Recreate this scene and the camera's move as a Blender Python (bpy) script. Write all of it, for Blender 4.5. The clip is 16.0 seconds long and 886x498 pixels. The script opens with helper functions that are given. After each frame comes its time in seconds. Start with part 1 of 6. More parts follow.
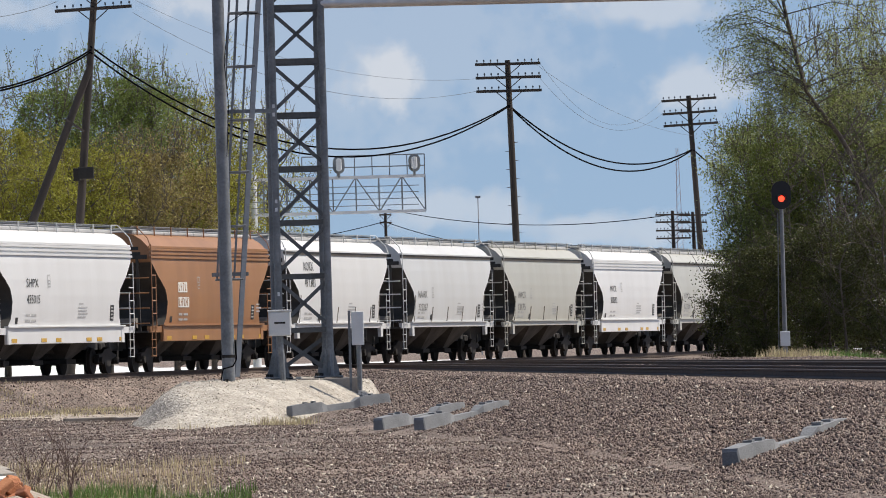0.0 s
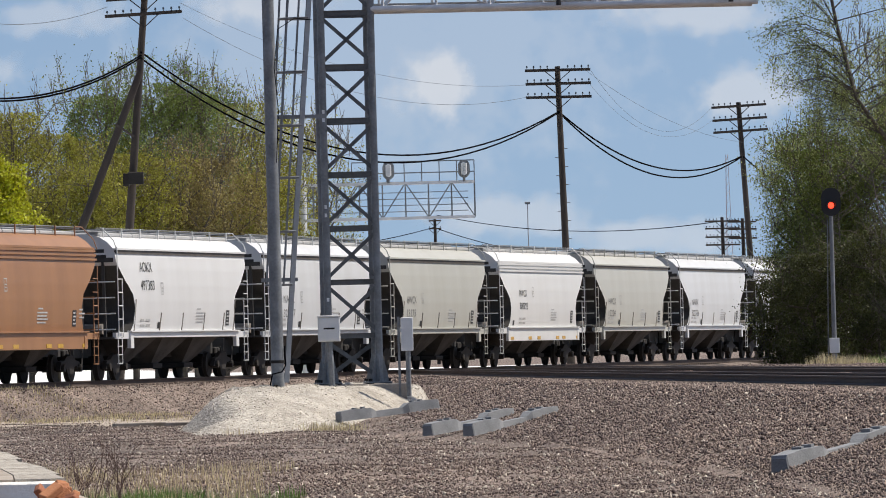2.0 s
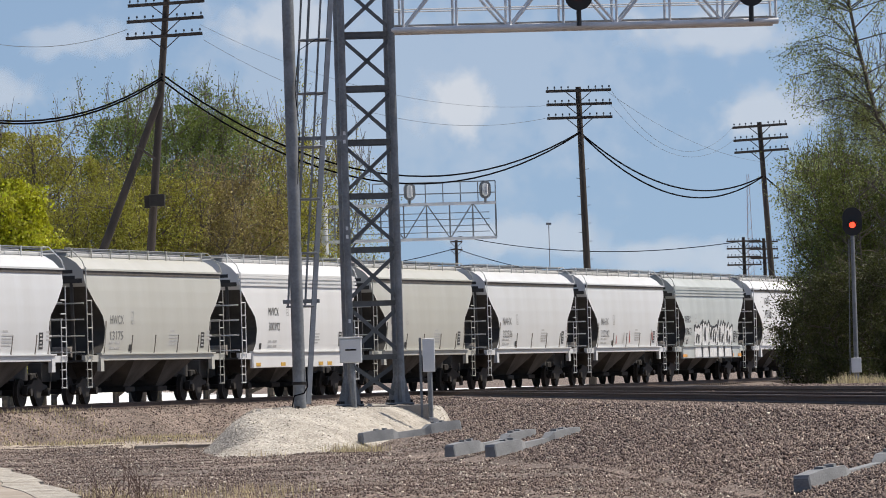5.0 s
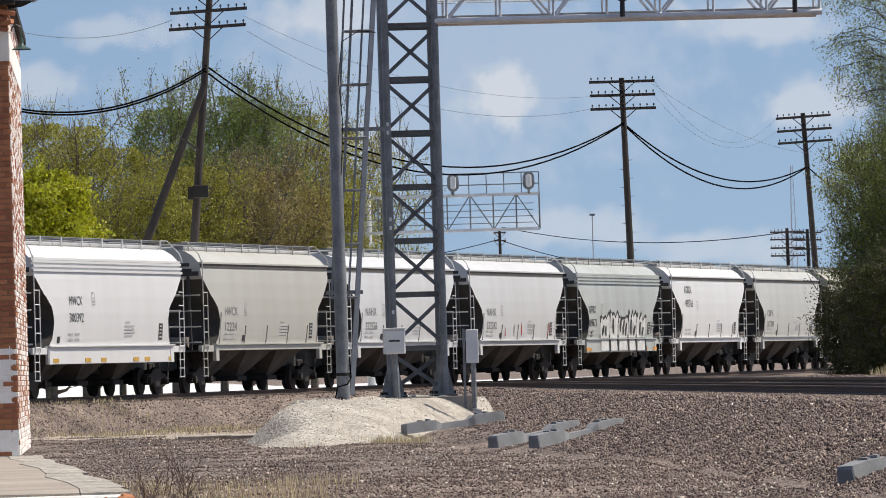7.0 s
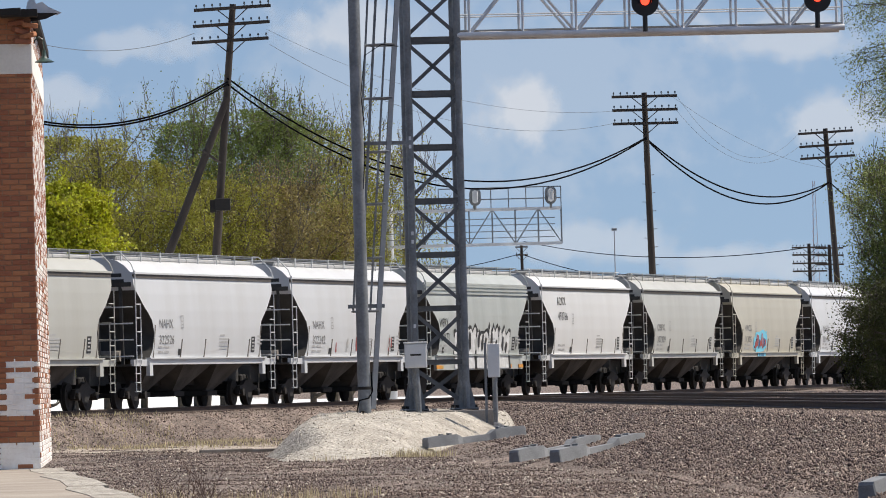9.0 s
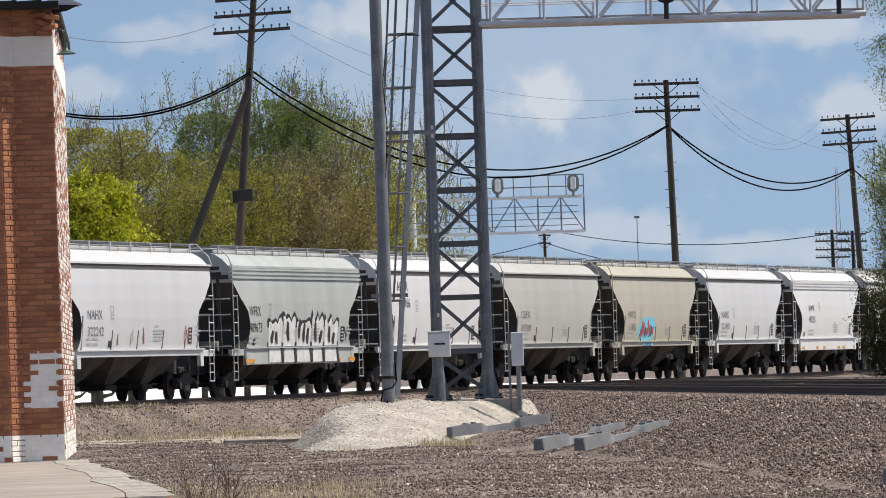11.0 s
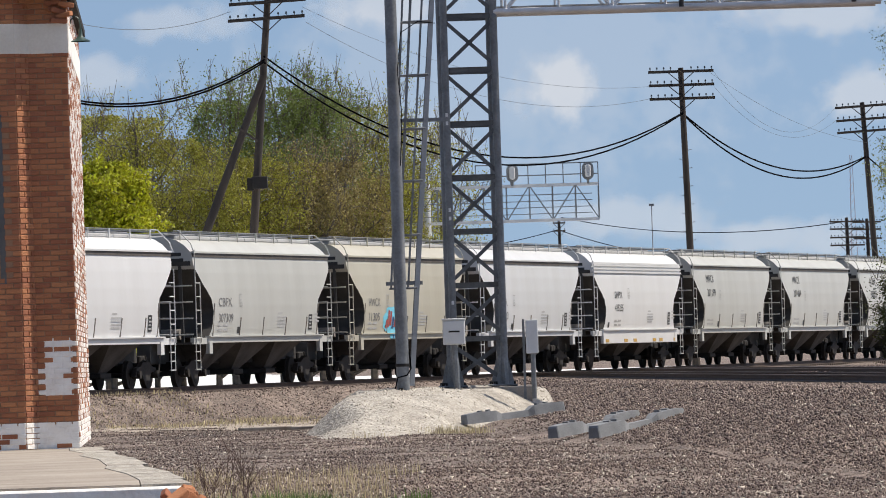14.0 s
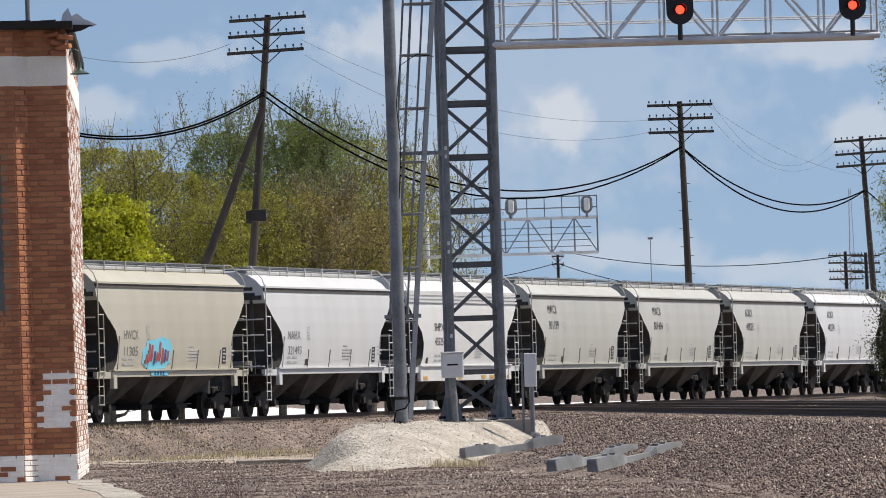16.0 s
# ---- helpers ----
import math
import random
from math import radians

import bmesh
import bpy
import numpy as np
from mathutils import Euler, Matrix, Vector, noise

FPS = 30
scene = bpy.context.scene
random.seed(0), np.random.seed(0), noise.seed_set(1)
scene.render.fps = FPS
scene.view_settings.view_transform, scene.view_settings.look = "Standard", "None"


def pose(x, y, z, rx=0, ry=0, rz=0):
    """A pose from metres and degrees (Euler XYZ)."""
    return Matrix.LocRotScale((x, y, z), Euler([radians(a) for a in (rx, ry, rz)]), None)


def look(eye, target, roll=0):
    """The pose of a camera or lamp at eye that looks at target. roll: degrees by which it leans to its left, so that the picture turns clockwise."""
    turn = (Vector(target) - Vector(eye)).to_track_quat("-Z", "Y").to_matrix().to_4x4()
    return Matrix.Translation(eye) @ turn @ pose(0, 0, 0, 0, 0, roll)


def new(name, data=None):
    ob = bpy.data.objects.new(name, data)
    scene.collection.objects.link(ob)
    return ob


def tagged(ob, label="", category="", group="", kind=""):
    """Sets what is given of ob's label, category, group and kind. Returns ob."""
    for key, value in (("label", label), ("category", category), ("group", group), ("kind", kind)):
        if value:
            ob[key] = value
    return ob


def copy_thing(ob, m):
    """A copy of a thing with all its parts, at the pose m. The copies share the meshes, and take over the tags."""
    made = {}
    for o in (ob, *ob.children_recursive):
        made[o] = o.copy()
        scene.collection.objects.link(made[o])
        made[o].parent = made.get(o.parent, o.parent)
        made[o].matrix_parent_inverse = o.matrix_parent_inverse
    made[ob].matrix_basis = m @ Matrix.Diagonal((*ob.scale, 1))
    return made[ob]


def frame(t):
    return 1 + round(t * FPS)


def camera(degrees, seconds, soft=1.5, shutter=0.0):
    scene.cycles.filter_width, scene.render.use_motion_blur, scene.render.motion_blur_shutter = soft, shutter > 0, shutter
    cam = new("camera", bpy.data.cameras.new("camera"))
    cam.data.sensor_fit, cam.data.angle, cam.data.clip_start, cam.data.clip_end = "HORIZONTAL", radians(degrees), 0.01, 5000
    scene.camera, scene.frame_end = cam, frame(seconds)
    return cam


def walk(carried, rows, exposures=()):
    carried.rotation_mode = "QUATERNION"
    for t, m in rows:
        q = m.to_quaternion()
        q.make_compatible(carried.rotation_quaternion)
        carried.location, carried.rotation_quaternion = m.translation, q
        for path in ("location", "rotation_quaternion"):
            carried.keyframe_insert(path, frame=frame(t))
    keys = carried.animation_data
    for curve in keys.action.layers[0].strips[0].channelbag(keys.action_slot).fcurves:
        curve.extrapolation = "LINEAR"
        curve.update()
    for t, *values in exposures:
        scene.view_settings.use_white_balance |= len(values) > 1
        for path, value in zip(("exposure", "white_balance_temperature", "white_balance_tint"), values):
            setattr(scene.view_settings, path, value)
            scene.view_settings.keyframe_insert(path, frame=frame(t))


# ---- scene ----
# A freight train of covered hoppers runs from far right to near left past a signal bridge and a brick depot.
# Rail tops lie at z = 0; the tripod stands at x = y = 0.
EYE = 0.55
cam = camera(7.59, 16.0, soft=0.95)
PAN = [  # seconds, degrees turned to the left, tilted up, rolled
    (0, -0.9757, 0.8396, -1.639),
    (0.5, -0.7700, 0.8523, -1.590),
    (1, -0.6491, 0.8981, -1.422),
    (1.5, -0.6205, 0.7861, -1.642),
    (2, -0.5529, 0.9023, -1.503),
    (2.5, -0.5936, 1.0329, -1.737),
    (3, -0.5053, 1.1124, -1.758),
    (5.5, -0.3446, 1.0619, -1.721),
    (6, -0.2089, 1.0298, -1.810),
    (6.5, -0.1225, 1.0562, -1.569),
    (7, 0.0004, 1.0217, -1.706),
    (7.5, 0.0885, 1.0141, -1.528),
    (8, 0.1066, 1.2278, -1.508),
    (8.5, 0.1693, 1.2298, -1.311),
    (9, 0.1848, 1.1475, -1.490),
    (9.5, 0.2401, 1.0990, -1.570),
    (9.7, 0.2711, 1.0694, -1.586),
    (12, 0.4079, 1.0465, -2.075),
    (12.5, 0.4560, 1.0232, -1.946),
    (13, 0.5005, 1.0145, -1.970),
    (13.5, 0.5078, 0.9588, -2.100),
    (14, 0.5129, 0.9567, -1.873),
    (14.5, 0.5322, 0.9789, -1.748),
    (15, 0.5039, 1.1225, -1.774),
    (15.5, 0.5030, 1.2124, -1.672),
    (16, 0.4927, 1.2406, -1.769),
]
walk(cam, [(t, pose(0, 0, EYE, 90 + tilt, 0, pan) @ pose(0, 0, 0, 0, 0, roll)) for t, pan, tilt, roll in PAN], exposures=[(0, 0.38), (16, 0.38)])

# ---- light ----
SUN_WAY = Vector((0.60, 0.13, 1.0)).normalized()
world = bpy.data.worlds.new("sky")
scene.world = world
world.use_nodes = True
wn, wl = world.node_tree.nodes, world.node_tree.links
wn.clear()
w_out = wn.new("ShaderNodeOutputWorld")
w_bg = wn.new("ShaderNodeBackground")
w_sky = wn.new("ShaderNodeTexSky")
w_sky.sky_type = "NISHITA"
w_sky.sun_disc = False
w_sky.sun_elevation = math.asin(SUN_WAY.z)
w_sky.sun_rotation = math.atan2(SUN_WAY.x, SUN_WAY.y)
w_sky.altitude = 200
w_sky.air_density = 1.0
w_sky.dust_density = 1.6
w_sky.ozone_density = 1.5
w_co = wn.new("ShaderNodeTexCoord")
w_map = wn.new("ShaderNodeMapping")
w_map.inputs["Location"].default_value = (0, 0, 0.16)
wl.new(w_co.outputs["Generated"], w_map.inputs["Vector"])
wl.new(w_map.outputs["Vector"], w_sky.inputs["Vector"])
wl.new(w_sky.outputs["Color"], w_bg.inputs["Color"])
w_bg.inputs["Strength"].default_value = 0.094
wl.new(w_bg.outputs["Background"], w_out.inputs["Surface"])
sun_data = bpy.data.lights.new("sun", "SUN")
sun_data.energy, sun_data.angle, sun_data.color = 4.1, radians(0.5), (1.0, 0.915, 0.805)
sun = new("sun", sun_data)
sun.matrix_world = look(SUN_WAY * 100, (0, 0, 0))


# ---- materials ----
def material(name, base, rough=0.7, metal=0.0, other=None, speck=0.35, scale=3.0, amount=0.5, grain=40.0, bump=0.3, streak=False, emit=None, strength=0.0, dist=0.02, detail=6):
    """A node material: base colour varied by two noises, with bump. other: the second colour."""
    m = bpy.data.materials.new(name)
    m.use_nodes = True
    n, l = m.node_tree.nodes, m.node_tree.links
    bs = n["Principled BSDF"]
    bs.inputs["Roughness"].default_value, bs.inputs["Metallic"].default_value = rough, metal
    other = other or tuple(c * 0.7 for c in base)
    co = n.new("ShaderNodeTexCoord")
    mp = n.new("ShaderNodeMapping")
    mp.inputs["Scale"].default_value = (1, 1, 0.12) if streak else (1, 1, 1)
    l.new(co.outputs["Object"], mp.inputs["Vector"])
    big = n.new("ShaderNodeTexNoise")
    big.inputs["Scale"].default_value, big.inputs["Detail"].default_value = scale, detail
    l.new(mp.outputs["Vector"], big.inputs["Vector"])
    small = n.new("ShaderNodeTexNoise")
    small.inputs["Scale"].default_value, small.inputs["Detail"].default_value = grain, 4
    l.new(co.outputs["Object"], small.inputs["Vector"])
    ramp = n.new("ShaderNodeValToRGB")
    ramp.color_ramp.elements[0].position, ramp.color_ramp.elements[1].position = 0.5 - 0.3 * (1.01 - amount) - 0.08, 0.72
    ramp.color_ramp.elements[0].color, ramp.color_ramp.elements[1].color = (*base, 1), (*other, 1)
    add = n.new("ShaderNodeMath")
    add.operation = "MULTIPLY_ADD"
    add.inputs[1].default_value, add.inputs[2].default_value = speck, -speck / 2
    l.new(small.outputs["Fac"], add.inputs[0])
    total = n.new("ShaderNodeMath")
    l.new(big.outputs["Fac"], total.inputs[0])
    l.new(add.outputs[0], total.inputs[1])
    l.new(total.outputs[0], ramp.inputs["Fac"])
    l.new(ramp.outputs["Color"], bs.inputs["Base Color"])
    bp = n.new("ShaderNodeBump")
    bp.inputs["Strength"].default_value, bp.inputs["Distance"].default_value = bump, dist
    l.new(small.outputs["Fac"], bp.inputs["Height"])
    l.new(bp.outputs["Normal"], bs.inputs["Normal"])
    if emit:
        bs.inputs["Emission Color"].default_value, bs.inputs["Emission Strength"].default_value = (*emit, 1), strength
    return m


def vary(m, low=0.75, high=1.2, hue=0.0):
    """Let each object, or each loose piece, of a material differ a little in brightness."""
    n, l = m.node_tree.nodes, m.node_tree.links
    bs = n["Principled BSDF"]
    src = bs.inputs["Base Color"].links[0].from_socket
    info, geo = n.new("ShaderNodeObjectInfo"), n.new("ShaderNodeNewGeometry")
    s = n.new("ShaderNodeMath")
    s.operation = "ADD"
    l.new(info.outputs["Random"], s.inputs[0])
    l.new(geo.outputs["Random Per Island"], s.inputs[1])
    f = n.new("ShaderNodeMath")
    f.operation = "FRACT"
    l.new(s.outputs[0], f.inputs[0])
    r = n.new("ShaderNodeMapRange")
    r.inputs["To Min"].default_value, r.inputs["To Max"].default_value = low, high
    l.new(f.outputs[0], r.inputs["Value"])
    hs = n.new("ShaderNodeHueSaturation")
    l.new(r.outputs["Result"], hs.inputs["Value"])
    if hue:
        h = n.new("ShaderNodeMapRange")
        h.inputs["To Min"].default_value, h.inputs["To Max"].default_value = 0.5 - hue, 0.5 + hue
        l.new(f.outputs[0], h.inputs["Value"])
        l.new(h.outputs["Result"], hs.inputs["Hue"])
    l.new(src, hs.inputs["Color"])
    l.new(hs.outputs["Color"], bs.inputs["Base Color"])
    return m


def pebbled(m, size, low, high):
    """Add stony cells of differing brightness and relief."""
    n, l = m.node_tree.nodes, m.node_tree.links
    bs = n["Principled BSDF"]
    src = bs.inputs["Base Color"].links[0].from_socket
    co, vo = n.new("ShaderNodeTexCoord"), n.new("ShaderNodeTexVoronoi")
    vo.inputs["Scale"].default_value = 1 / size
    l.new(co.outputs["Object"], vo.inputs["Vector"])
    r = n.new("ShaderNodeMapRange")
    r.inputs["To Min"].default_value, r.inputs["To Max"].default_value = low, high
    sep = n.new("ShaderNodeSeparateColor")
    l.new(vo.outputs["Color"], sep.inputs["Color"])
    l.new(sep.outputs["Red"], r.inputs["Value"])
    hs = n.new("ShaderNodeHueSaturation")
    l.new(r.outputs["Result"], hs.inputs["Value"])
    l.new(src, hs.inputs["Color"])
    l.new(hs.outputs["Color"], bs.inputs["Base Color"])
    return m


M_GRAVEL = pebbled(material("gravel", (0.235, 0.185, 0.152), 0.95, other=(0.09, 0.068, 0.056), speck=0.6, scale=0.35, amount=0.6, grain=13, bump=1.0, dist=0.08), 0.07, 0.35, 1.75)
M_STONE = vary(material("ballast_stone", (0.222, 0.168, 0.144), 0.9, other=(0.125, 0.094, 0.082), scale=6, grain=30), 0.26, 1.78, 0.025)
M_PALE = pebbled(material("limestone_gravel", (0.49, 0.455, 0.395), 0.95, other=(0.32, 0.29, 0.245), speck=0.9, scale=1.2, amount=0.5, grain=10, bump=1.0, dist=0.08), 0.06, 0.7, 1.2)
M_MAST = material("faded_red_white_steel", (0.6, 0.5, 0.5), 0.6, other=(0.75, 0.75, 0.75), scale=0.05, grain=2)
M_CHIP = vary(material("limestone_chip", (0.6, 0.55, 0.46), 0.9, other=(0.42, 0.37, 0.3), scale=6, grain=30), 0.6, 1.25)
M_TWIG = material("dry_twig", (0.14, 0.09, 0.07), 0.9, scale=8)
M_SPRAY = material("white_spray_paint", (0.72, 0.73, 0.72), 0.6, other=(0.5, 0.5, 0.49), scale=4)
M_SKYSPRAY = material("light_blue_spray_paint", (0.12, 0.5, 0.68), 0.6, other=(0.2, 0.55, 0.68), scale=3)
M_REDSPRAY = material("red_spray_paint", (0.42, 0.08, 0.07), 0.6, scale=3)
M_BLUESPRAY = material("dark_blue_spray_paint", (0.04, 0.09, 0.22), 0.6, scale=3)
M_ORANGE = material("orange_reflector", (0.75, 0.33, 0.04), 0.5, scale=5)
M_DIRT = pebbled(material("pale_dirt", (0.43, 0.37, 0.295), 0.95, speck=0.8, other=(0.27, 0.225, 0.18), scale=0.8, grain=10, bump=0.5), 0.06, 0.65, 1.25)
M_ROAD = material("pale_dust", (0.8, 0.8, 0.78), 0.95, other=(0.7, 0.69, 0.67), scale=0.3, grain=8, bump=0.4)
M_STEEL = material("galvanized_steel", (0.25, 0.262, 0.27), 0.5, 0.25, other=(0.13, 0.138, 0.144), scale=2.2, amount=0.6, grain=18, speck=0.5, bump=0.1)
# The same steel, darkened for strut and brace faces turned from the sun.
M_STEELDIM = material("shaded_galvanized_steel", (0.15, 0.158, 0.162), 0.6, 0.25, other=(0.085, 0.09, 0.093), scale=2.2, amount=0.6, grain=18, speck=0.5, bump=0.1)
M_SHEEN = material("fresh_galvanized_steel", (0.42, 0.435, 0.445), 0.45, 0.25, other=(0.3, 0.31, 0.32), scale=2.5, grain=20)
M_BRIGHT = material("bright_galvanized_steel", (0.7, 0.71, 0.72), 0.45, 0.25, other=(0.52, 0.53, 0.545), scale=2, grain=30, bump=0.08)
M_RAIL = material("rusty_rail", (0.09, 0.06, 0.045), 0.75, 0.3, other=(0.05, 0.035, 0.03), scale=3, grain=30)
M_RAILTOP = material("worn_rail_head", (0.2, 0.17, 0.15), 0.5, 0.4, scale=2)
M_TIMBER = material("creosoted_timber", (0.05, 0.037, 0.03), 0.95, other=(0.09, 0.07, 0.055), scale=4, grain=50, bump=0.6)
M_POLE = material("weathered_pole_wood", (0.065, 0.05, 0.04), 0.9, other=(0.03, 0.025, 0.021), scale=2.0, grain=30, streak=True, bump=0.6)
M_WIRE = material("black_cable", (0.008, 0.008, 0.009), 0.95, scale=1)
M_WIRE.node_tree.nodes["Principled BSDF"].inputs["Specular IOR Level"].default_value = 0.0
M_FINEWIRE = material("weathered_copper_wire", (0.14, 0.16, 0.17), 0.6, 0.4, scale=1)
M_GLASS = material("insulator_glass", (0.06, 0.065, 0.065), 0.25, scale=3)
M_BRICK = vary(material("red_brick", (0.45, 0.185, 0.09), 0.9, other=(0.34, 0.135, 0.068), scale=3, grain=60, bump=0.5), 0.78, 1.2, 0.006)
M_MORTAR = material("mortar", (0.4, 0.235, 0.145), 0.95, scale=2, grain=60)
M_WHITEWASH = material("flaking_white_paint", (0.95, 0.93, 0.88), 0.9, other=(0.84, 0.8, 0.74), scale=5, amount=0.9, grain=30, bump=0.5)
M_BAND = material("painted_limestone_band", (0.88, 0.85, 0.77), 0.9, other=(0.7, 0.66, 0.58), scale=1.5, grain=30)
M_CONCRETE = material("worn_concrete", (0.4, 0.35, 0.29), 0.92, other=(0.25, 0.21, 0.17), scale=0.9, grain=20, speck=0.6, bump=0.4)
M_TIE = material("grey_concrete_tie", (0.28, 0.29, 0.298), 0.9, other=(0.17, 0.178, 0.186), scale=3, grain=40)
M_BLACK = material("black_enamel", (0.012, 0.012, 0.013), 0.5, scale=3)
M_DARK = material("grimy_black_iron", (0.012, 0.011, 0.010), 0.85, 0.0, other=(0.022, 0.018, 0.015), scale=3, grain=20)
M_RED = material("red_lamp", (0.8, 0.08, 0.03), 0.3, emit=(1.0, 0.05, 0.022), strength=2.2, scale=1)
M_SILVER = material("silver_cabinet_paint", (0.72, 0.73, 0.73), 0.5, 0.0, other=(0.6, 0.61, 0.61), scale=2, grain=30, bump=0.05)
M_GREENLAMP = material("green_enamel", (0.035, 0.075, 0.065), 0.35, scale=4)
M_WINDOW = material("dark_window_glass", (0.02, 0.025, 0.03), 0.08, scale=2, bump=0.0)
M_FRAME = material("grey_window_frame", (0.12, 0.12, 0.12), 0.7, scale=4)
M_BARK = material("grey_bark", (0.16, 0.135, 0.11), 0.95, other=(0.08, 0.065, 0.055), scale=5, grain=25, bump=0.8)


def leaf_material(name, base, other, low=0.55, high=1.5):
    m = vary(material(name, base, 0.6, other=other, scale=0.5, amount=0.6, grain=4, bump=0.0), low, high, 0.015)
    bs = m.node_tree.nodes["Principled BSDF"]
    n, l = m.node_tree.nodes, m.node_tree.links
    tr, mix, out = n.new("ShaderNodeBsdfTranslucent"), n.new("ShaderNodeMixShader"), n["Material Output"]
    l.new(bs.inputs["Base Color"].links[0].from_socket, tr.inputs["Color"])
    mix.inputs["Fac"].default_value = 0.4
    l.new(bs.outputs["BSDF"], mix.inputs[1])
    l.new(tr.outputs["BSDF"], mix.inputs[2])
    l.new(mix.outputs["Shader"], out.inputs["Surface"])
    return m


M_LEAF_GREEN = leaf_material("spring_green_leaf", (0.17, 0.215, 0.05), (0.115, 0.15, 0.036))
M_LEAF_OLIVE = leaf_material("olive_spring_leaf", (0.31, 0.298, 0.042), (0.2, 0.19, 0.032))
M_LEAF_TAN = leaf_material("brownish_olive_bud", (0.28, 0.23, 0.08), (0.19, 0.15, 0.06))
M_LEAF_MID = leaf_material("yellowish_green_leaf", (0.15, 0.18, 0.036), (0.09, 0.112, 0.024))
M_LEAF_LIME = leaf_material("bright_lime_leaf", (0.40, 0.40, 0.016), (0.29, 0.31, 0.012))
# Darker copy of the green leaves; thicket shade is put into its colour.
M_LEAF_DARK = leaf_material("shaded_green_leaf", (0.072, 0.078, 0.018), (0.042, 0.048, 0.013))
M_LEAF_PALE = leaf_material("pale_willow_leaf", (0.33, 0.36, 0.13), (0.22, 0.25, 0.08))
M_GRASS = leaf_material("fresh_grass", (0.13, 0.22, 0.05), (0.1, 0.16, 0.04))
M_STRAW = leaf_material("dry_grass", (0.58, 0.49, 0.31), (0.42, 0.36, 0.21))


# ---- mesh building ----
class Mesh:
    """Collects vertices and faces for one mesh."""

    def __init__(self):
        self.v, self.f = [], []

    def face(self, pts):
        i = len(self.v)
        self.v += [tuple(p) for p in pts]
        self.f.append(tuple(range(i, i + len(pts))))

    def box(self, x0, x1, y0, y1, z0, z1, m=None, bevel=0.0):
        b = bmesh.new()
        bmesh.ops.create_cube(b, size=1.0, matrix=Matrix.Translation(((x0 + x1) / 2, (y0 + y1) / 2, (z0 + z1) / 2)) @ Matrix.Diagonal((x1 - x0, y1 - y0, z1 - z0, 1)))
        if bevel:
            bmesh.ops.bevel(b, geom=b.edges[:], offset=bevel, segments=1, affect="EDGES")
        i = len(self.v)
        b.verts.index_update()
        self.v += [tuple(m @ q.co if m else q.co) for q in b.verts]
        self.f += [tuple(i + q.index for q in fc.verts) for fc in b.faces]
        b.free()
        return self

    def tube(self, p, q, r, r2=None, n=8, caps=True):
        p, q = Vector(p), Vector(q)
        r2 = r if r2 is None else r2
        w = (q - p).normalized()
        a = w.orthogonal().normalized()
        c = w.cross(a)
        i = len(self.v)
        for e, rad in ((p, r), (q, r2)):
            for k in range(n):
                t = 2 * math.pi * k / n
                self.v.append(tuple(e + (a * math.cos(t) + c * math.sin(t)) * rad))
        for k in range(n):
            self.f.append((i + k, i + (k + 1) % n, i + n + (k + 1) % n, i + n + k))
        if caps:
            self.f.append(tuple(i + n - 1 - k for k in range(n)))
            self.f.append(tuple(i + n + k for k in range(n)))
        return self

    def path(self, pts, r, n=6, r2=None):
        """A bent tube through points, tapering from r to r2."""
        pts = [Vector(p) for p in pts]
        r2 = r if r2 is None else r2
        i, a = len(self.v), None
        for k, p in enumerate(pts):
            w = (pts[min(k + 1, len(pts) - 1)] - pts[max(k - 1, 0)]).normalized()
            a = w.orthogonal().normalized() if a is None else (a - w * a.dot(w)).normalized()
            c = w.cross(a)
            rad = r + (r2 - r) * k / (len(pts) - 1)
            for j in range(n):
                t = 2 * math.pi * j / n
                self.v.append(tuple(p + (a * math.cos(t) + c * math.sin(t)) * rad))
        for k in range(len(pts) - 1):
            for j in range(n):
                s = i + k * n
                self.f.append((s + j, s + (j + 1) % n, s + n + (j + 1) % n, s + n + j))
        self.f.append(tuple(i + n - 1 - j for j in range(n)))
        self.f.append(tuple(i + (len(pts) - 1) * n + j for j in range(n)))
        return self

    def bar(self, p, q, w, h, up=(0, 0, 1)):
        """A square bar from p to q, w wide and h high."""
        p, q = Vector(p), Vector(q)
        d = (q - p).normalized()
        s = d.cross(Vector(up))
        s = s.normalized() if s.length > 1e-4 else d.orthogonal().normalized()
        u = s.cross(d)
        i = len(self.v)
        for e in (p, q):
            for a, b in ((-1, -1), (1, -1), (1, 1), (-1, 1)):
                self.v.append(tuple(e + s * (a * w / 2) + u * (b * h / 2)))
        self.f += [(i, i + 3, i + 2, i + 1), (i + 4, i + 5, i + 6, i + 7)] + [(i + k, i + (k + 1) % 4, i + 4 + (k + 1) % 4, i + 4 + k) for k in range(4)]
        return self

    def prism(self, outline, axis, lo, hi):
        """An outline of (a, b) pairs drawn out along an axis: 'x' (a, b = y, z), 'y' (x, z) or 'z' (x, y)."""
        put = {"x": lambda a, b, c: (c, a, b), "y": lambda a, b, c: (a, c, b), "z": lambda a, b, c: (a, b, c)}[axis]
        i, n = len(self.v), len(outline)
        for c in (lo, hi):
            self.v += [put(a, b, c) for a, b in outline]
        self.f += [tuple(range(i + n - 1, i - 1, -1)), tuple(range(i + n, i + 2 * n))]
        self.f += [(i + k, i + (k + 1) % n, i + n + (k + 1) % n, i + n + k) for k in range(n)]
        return self

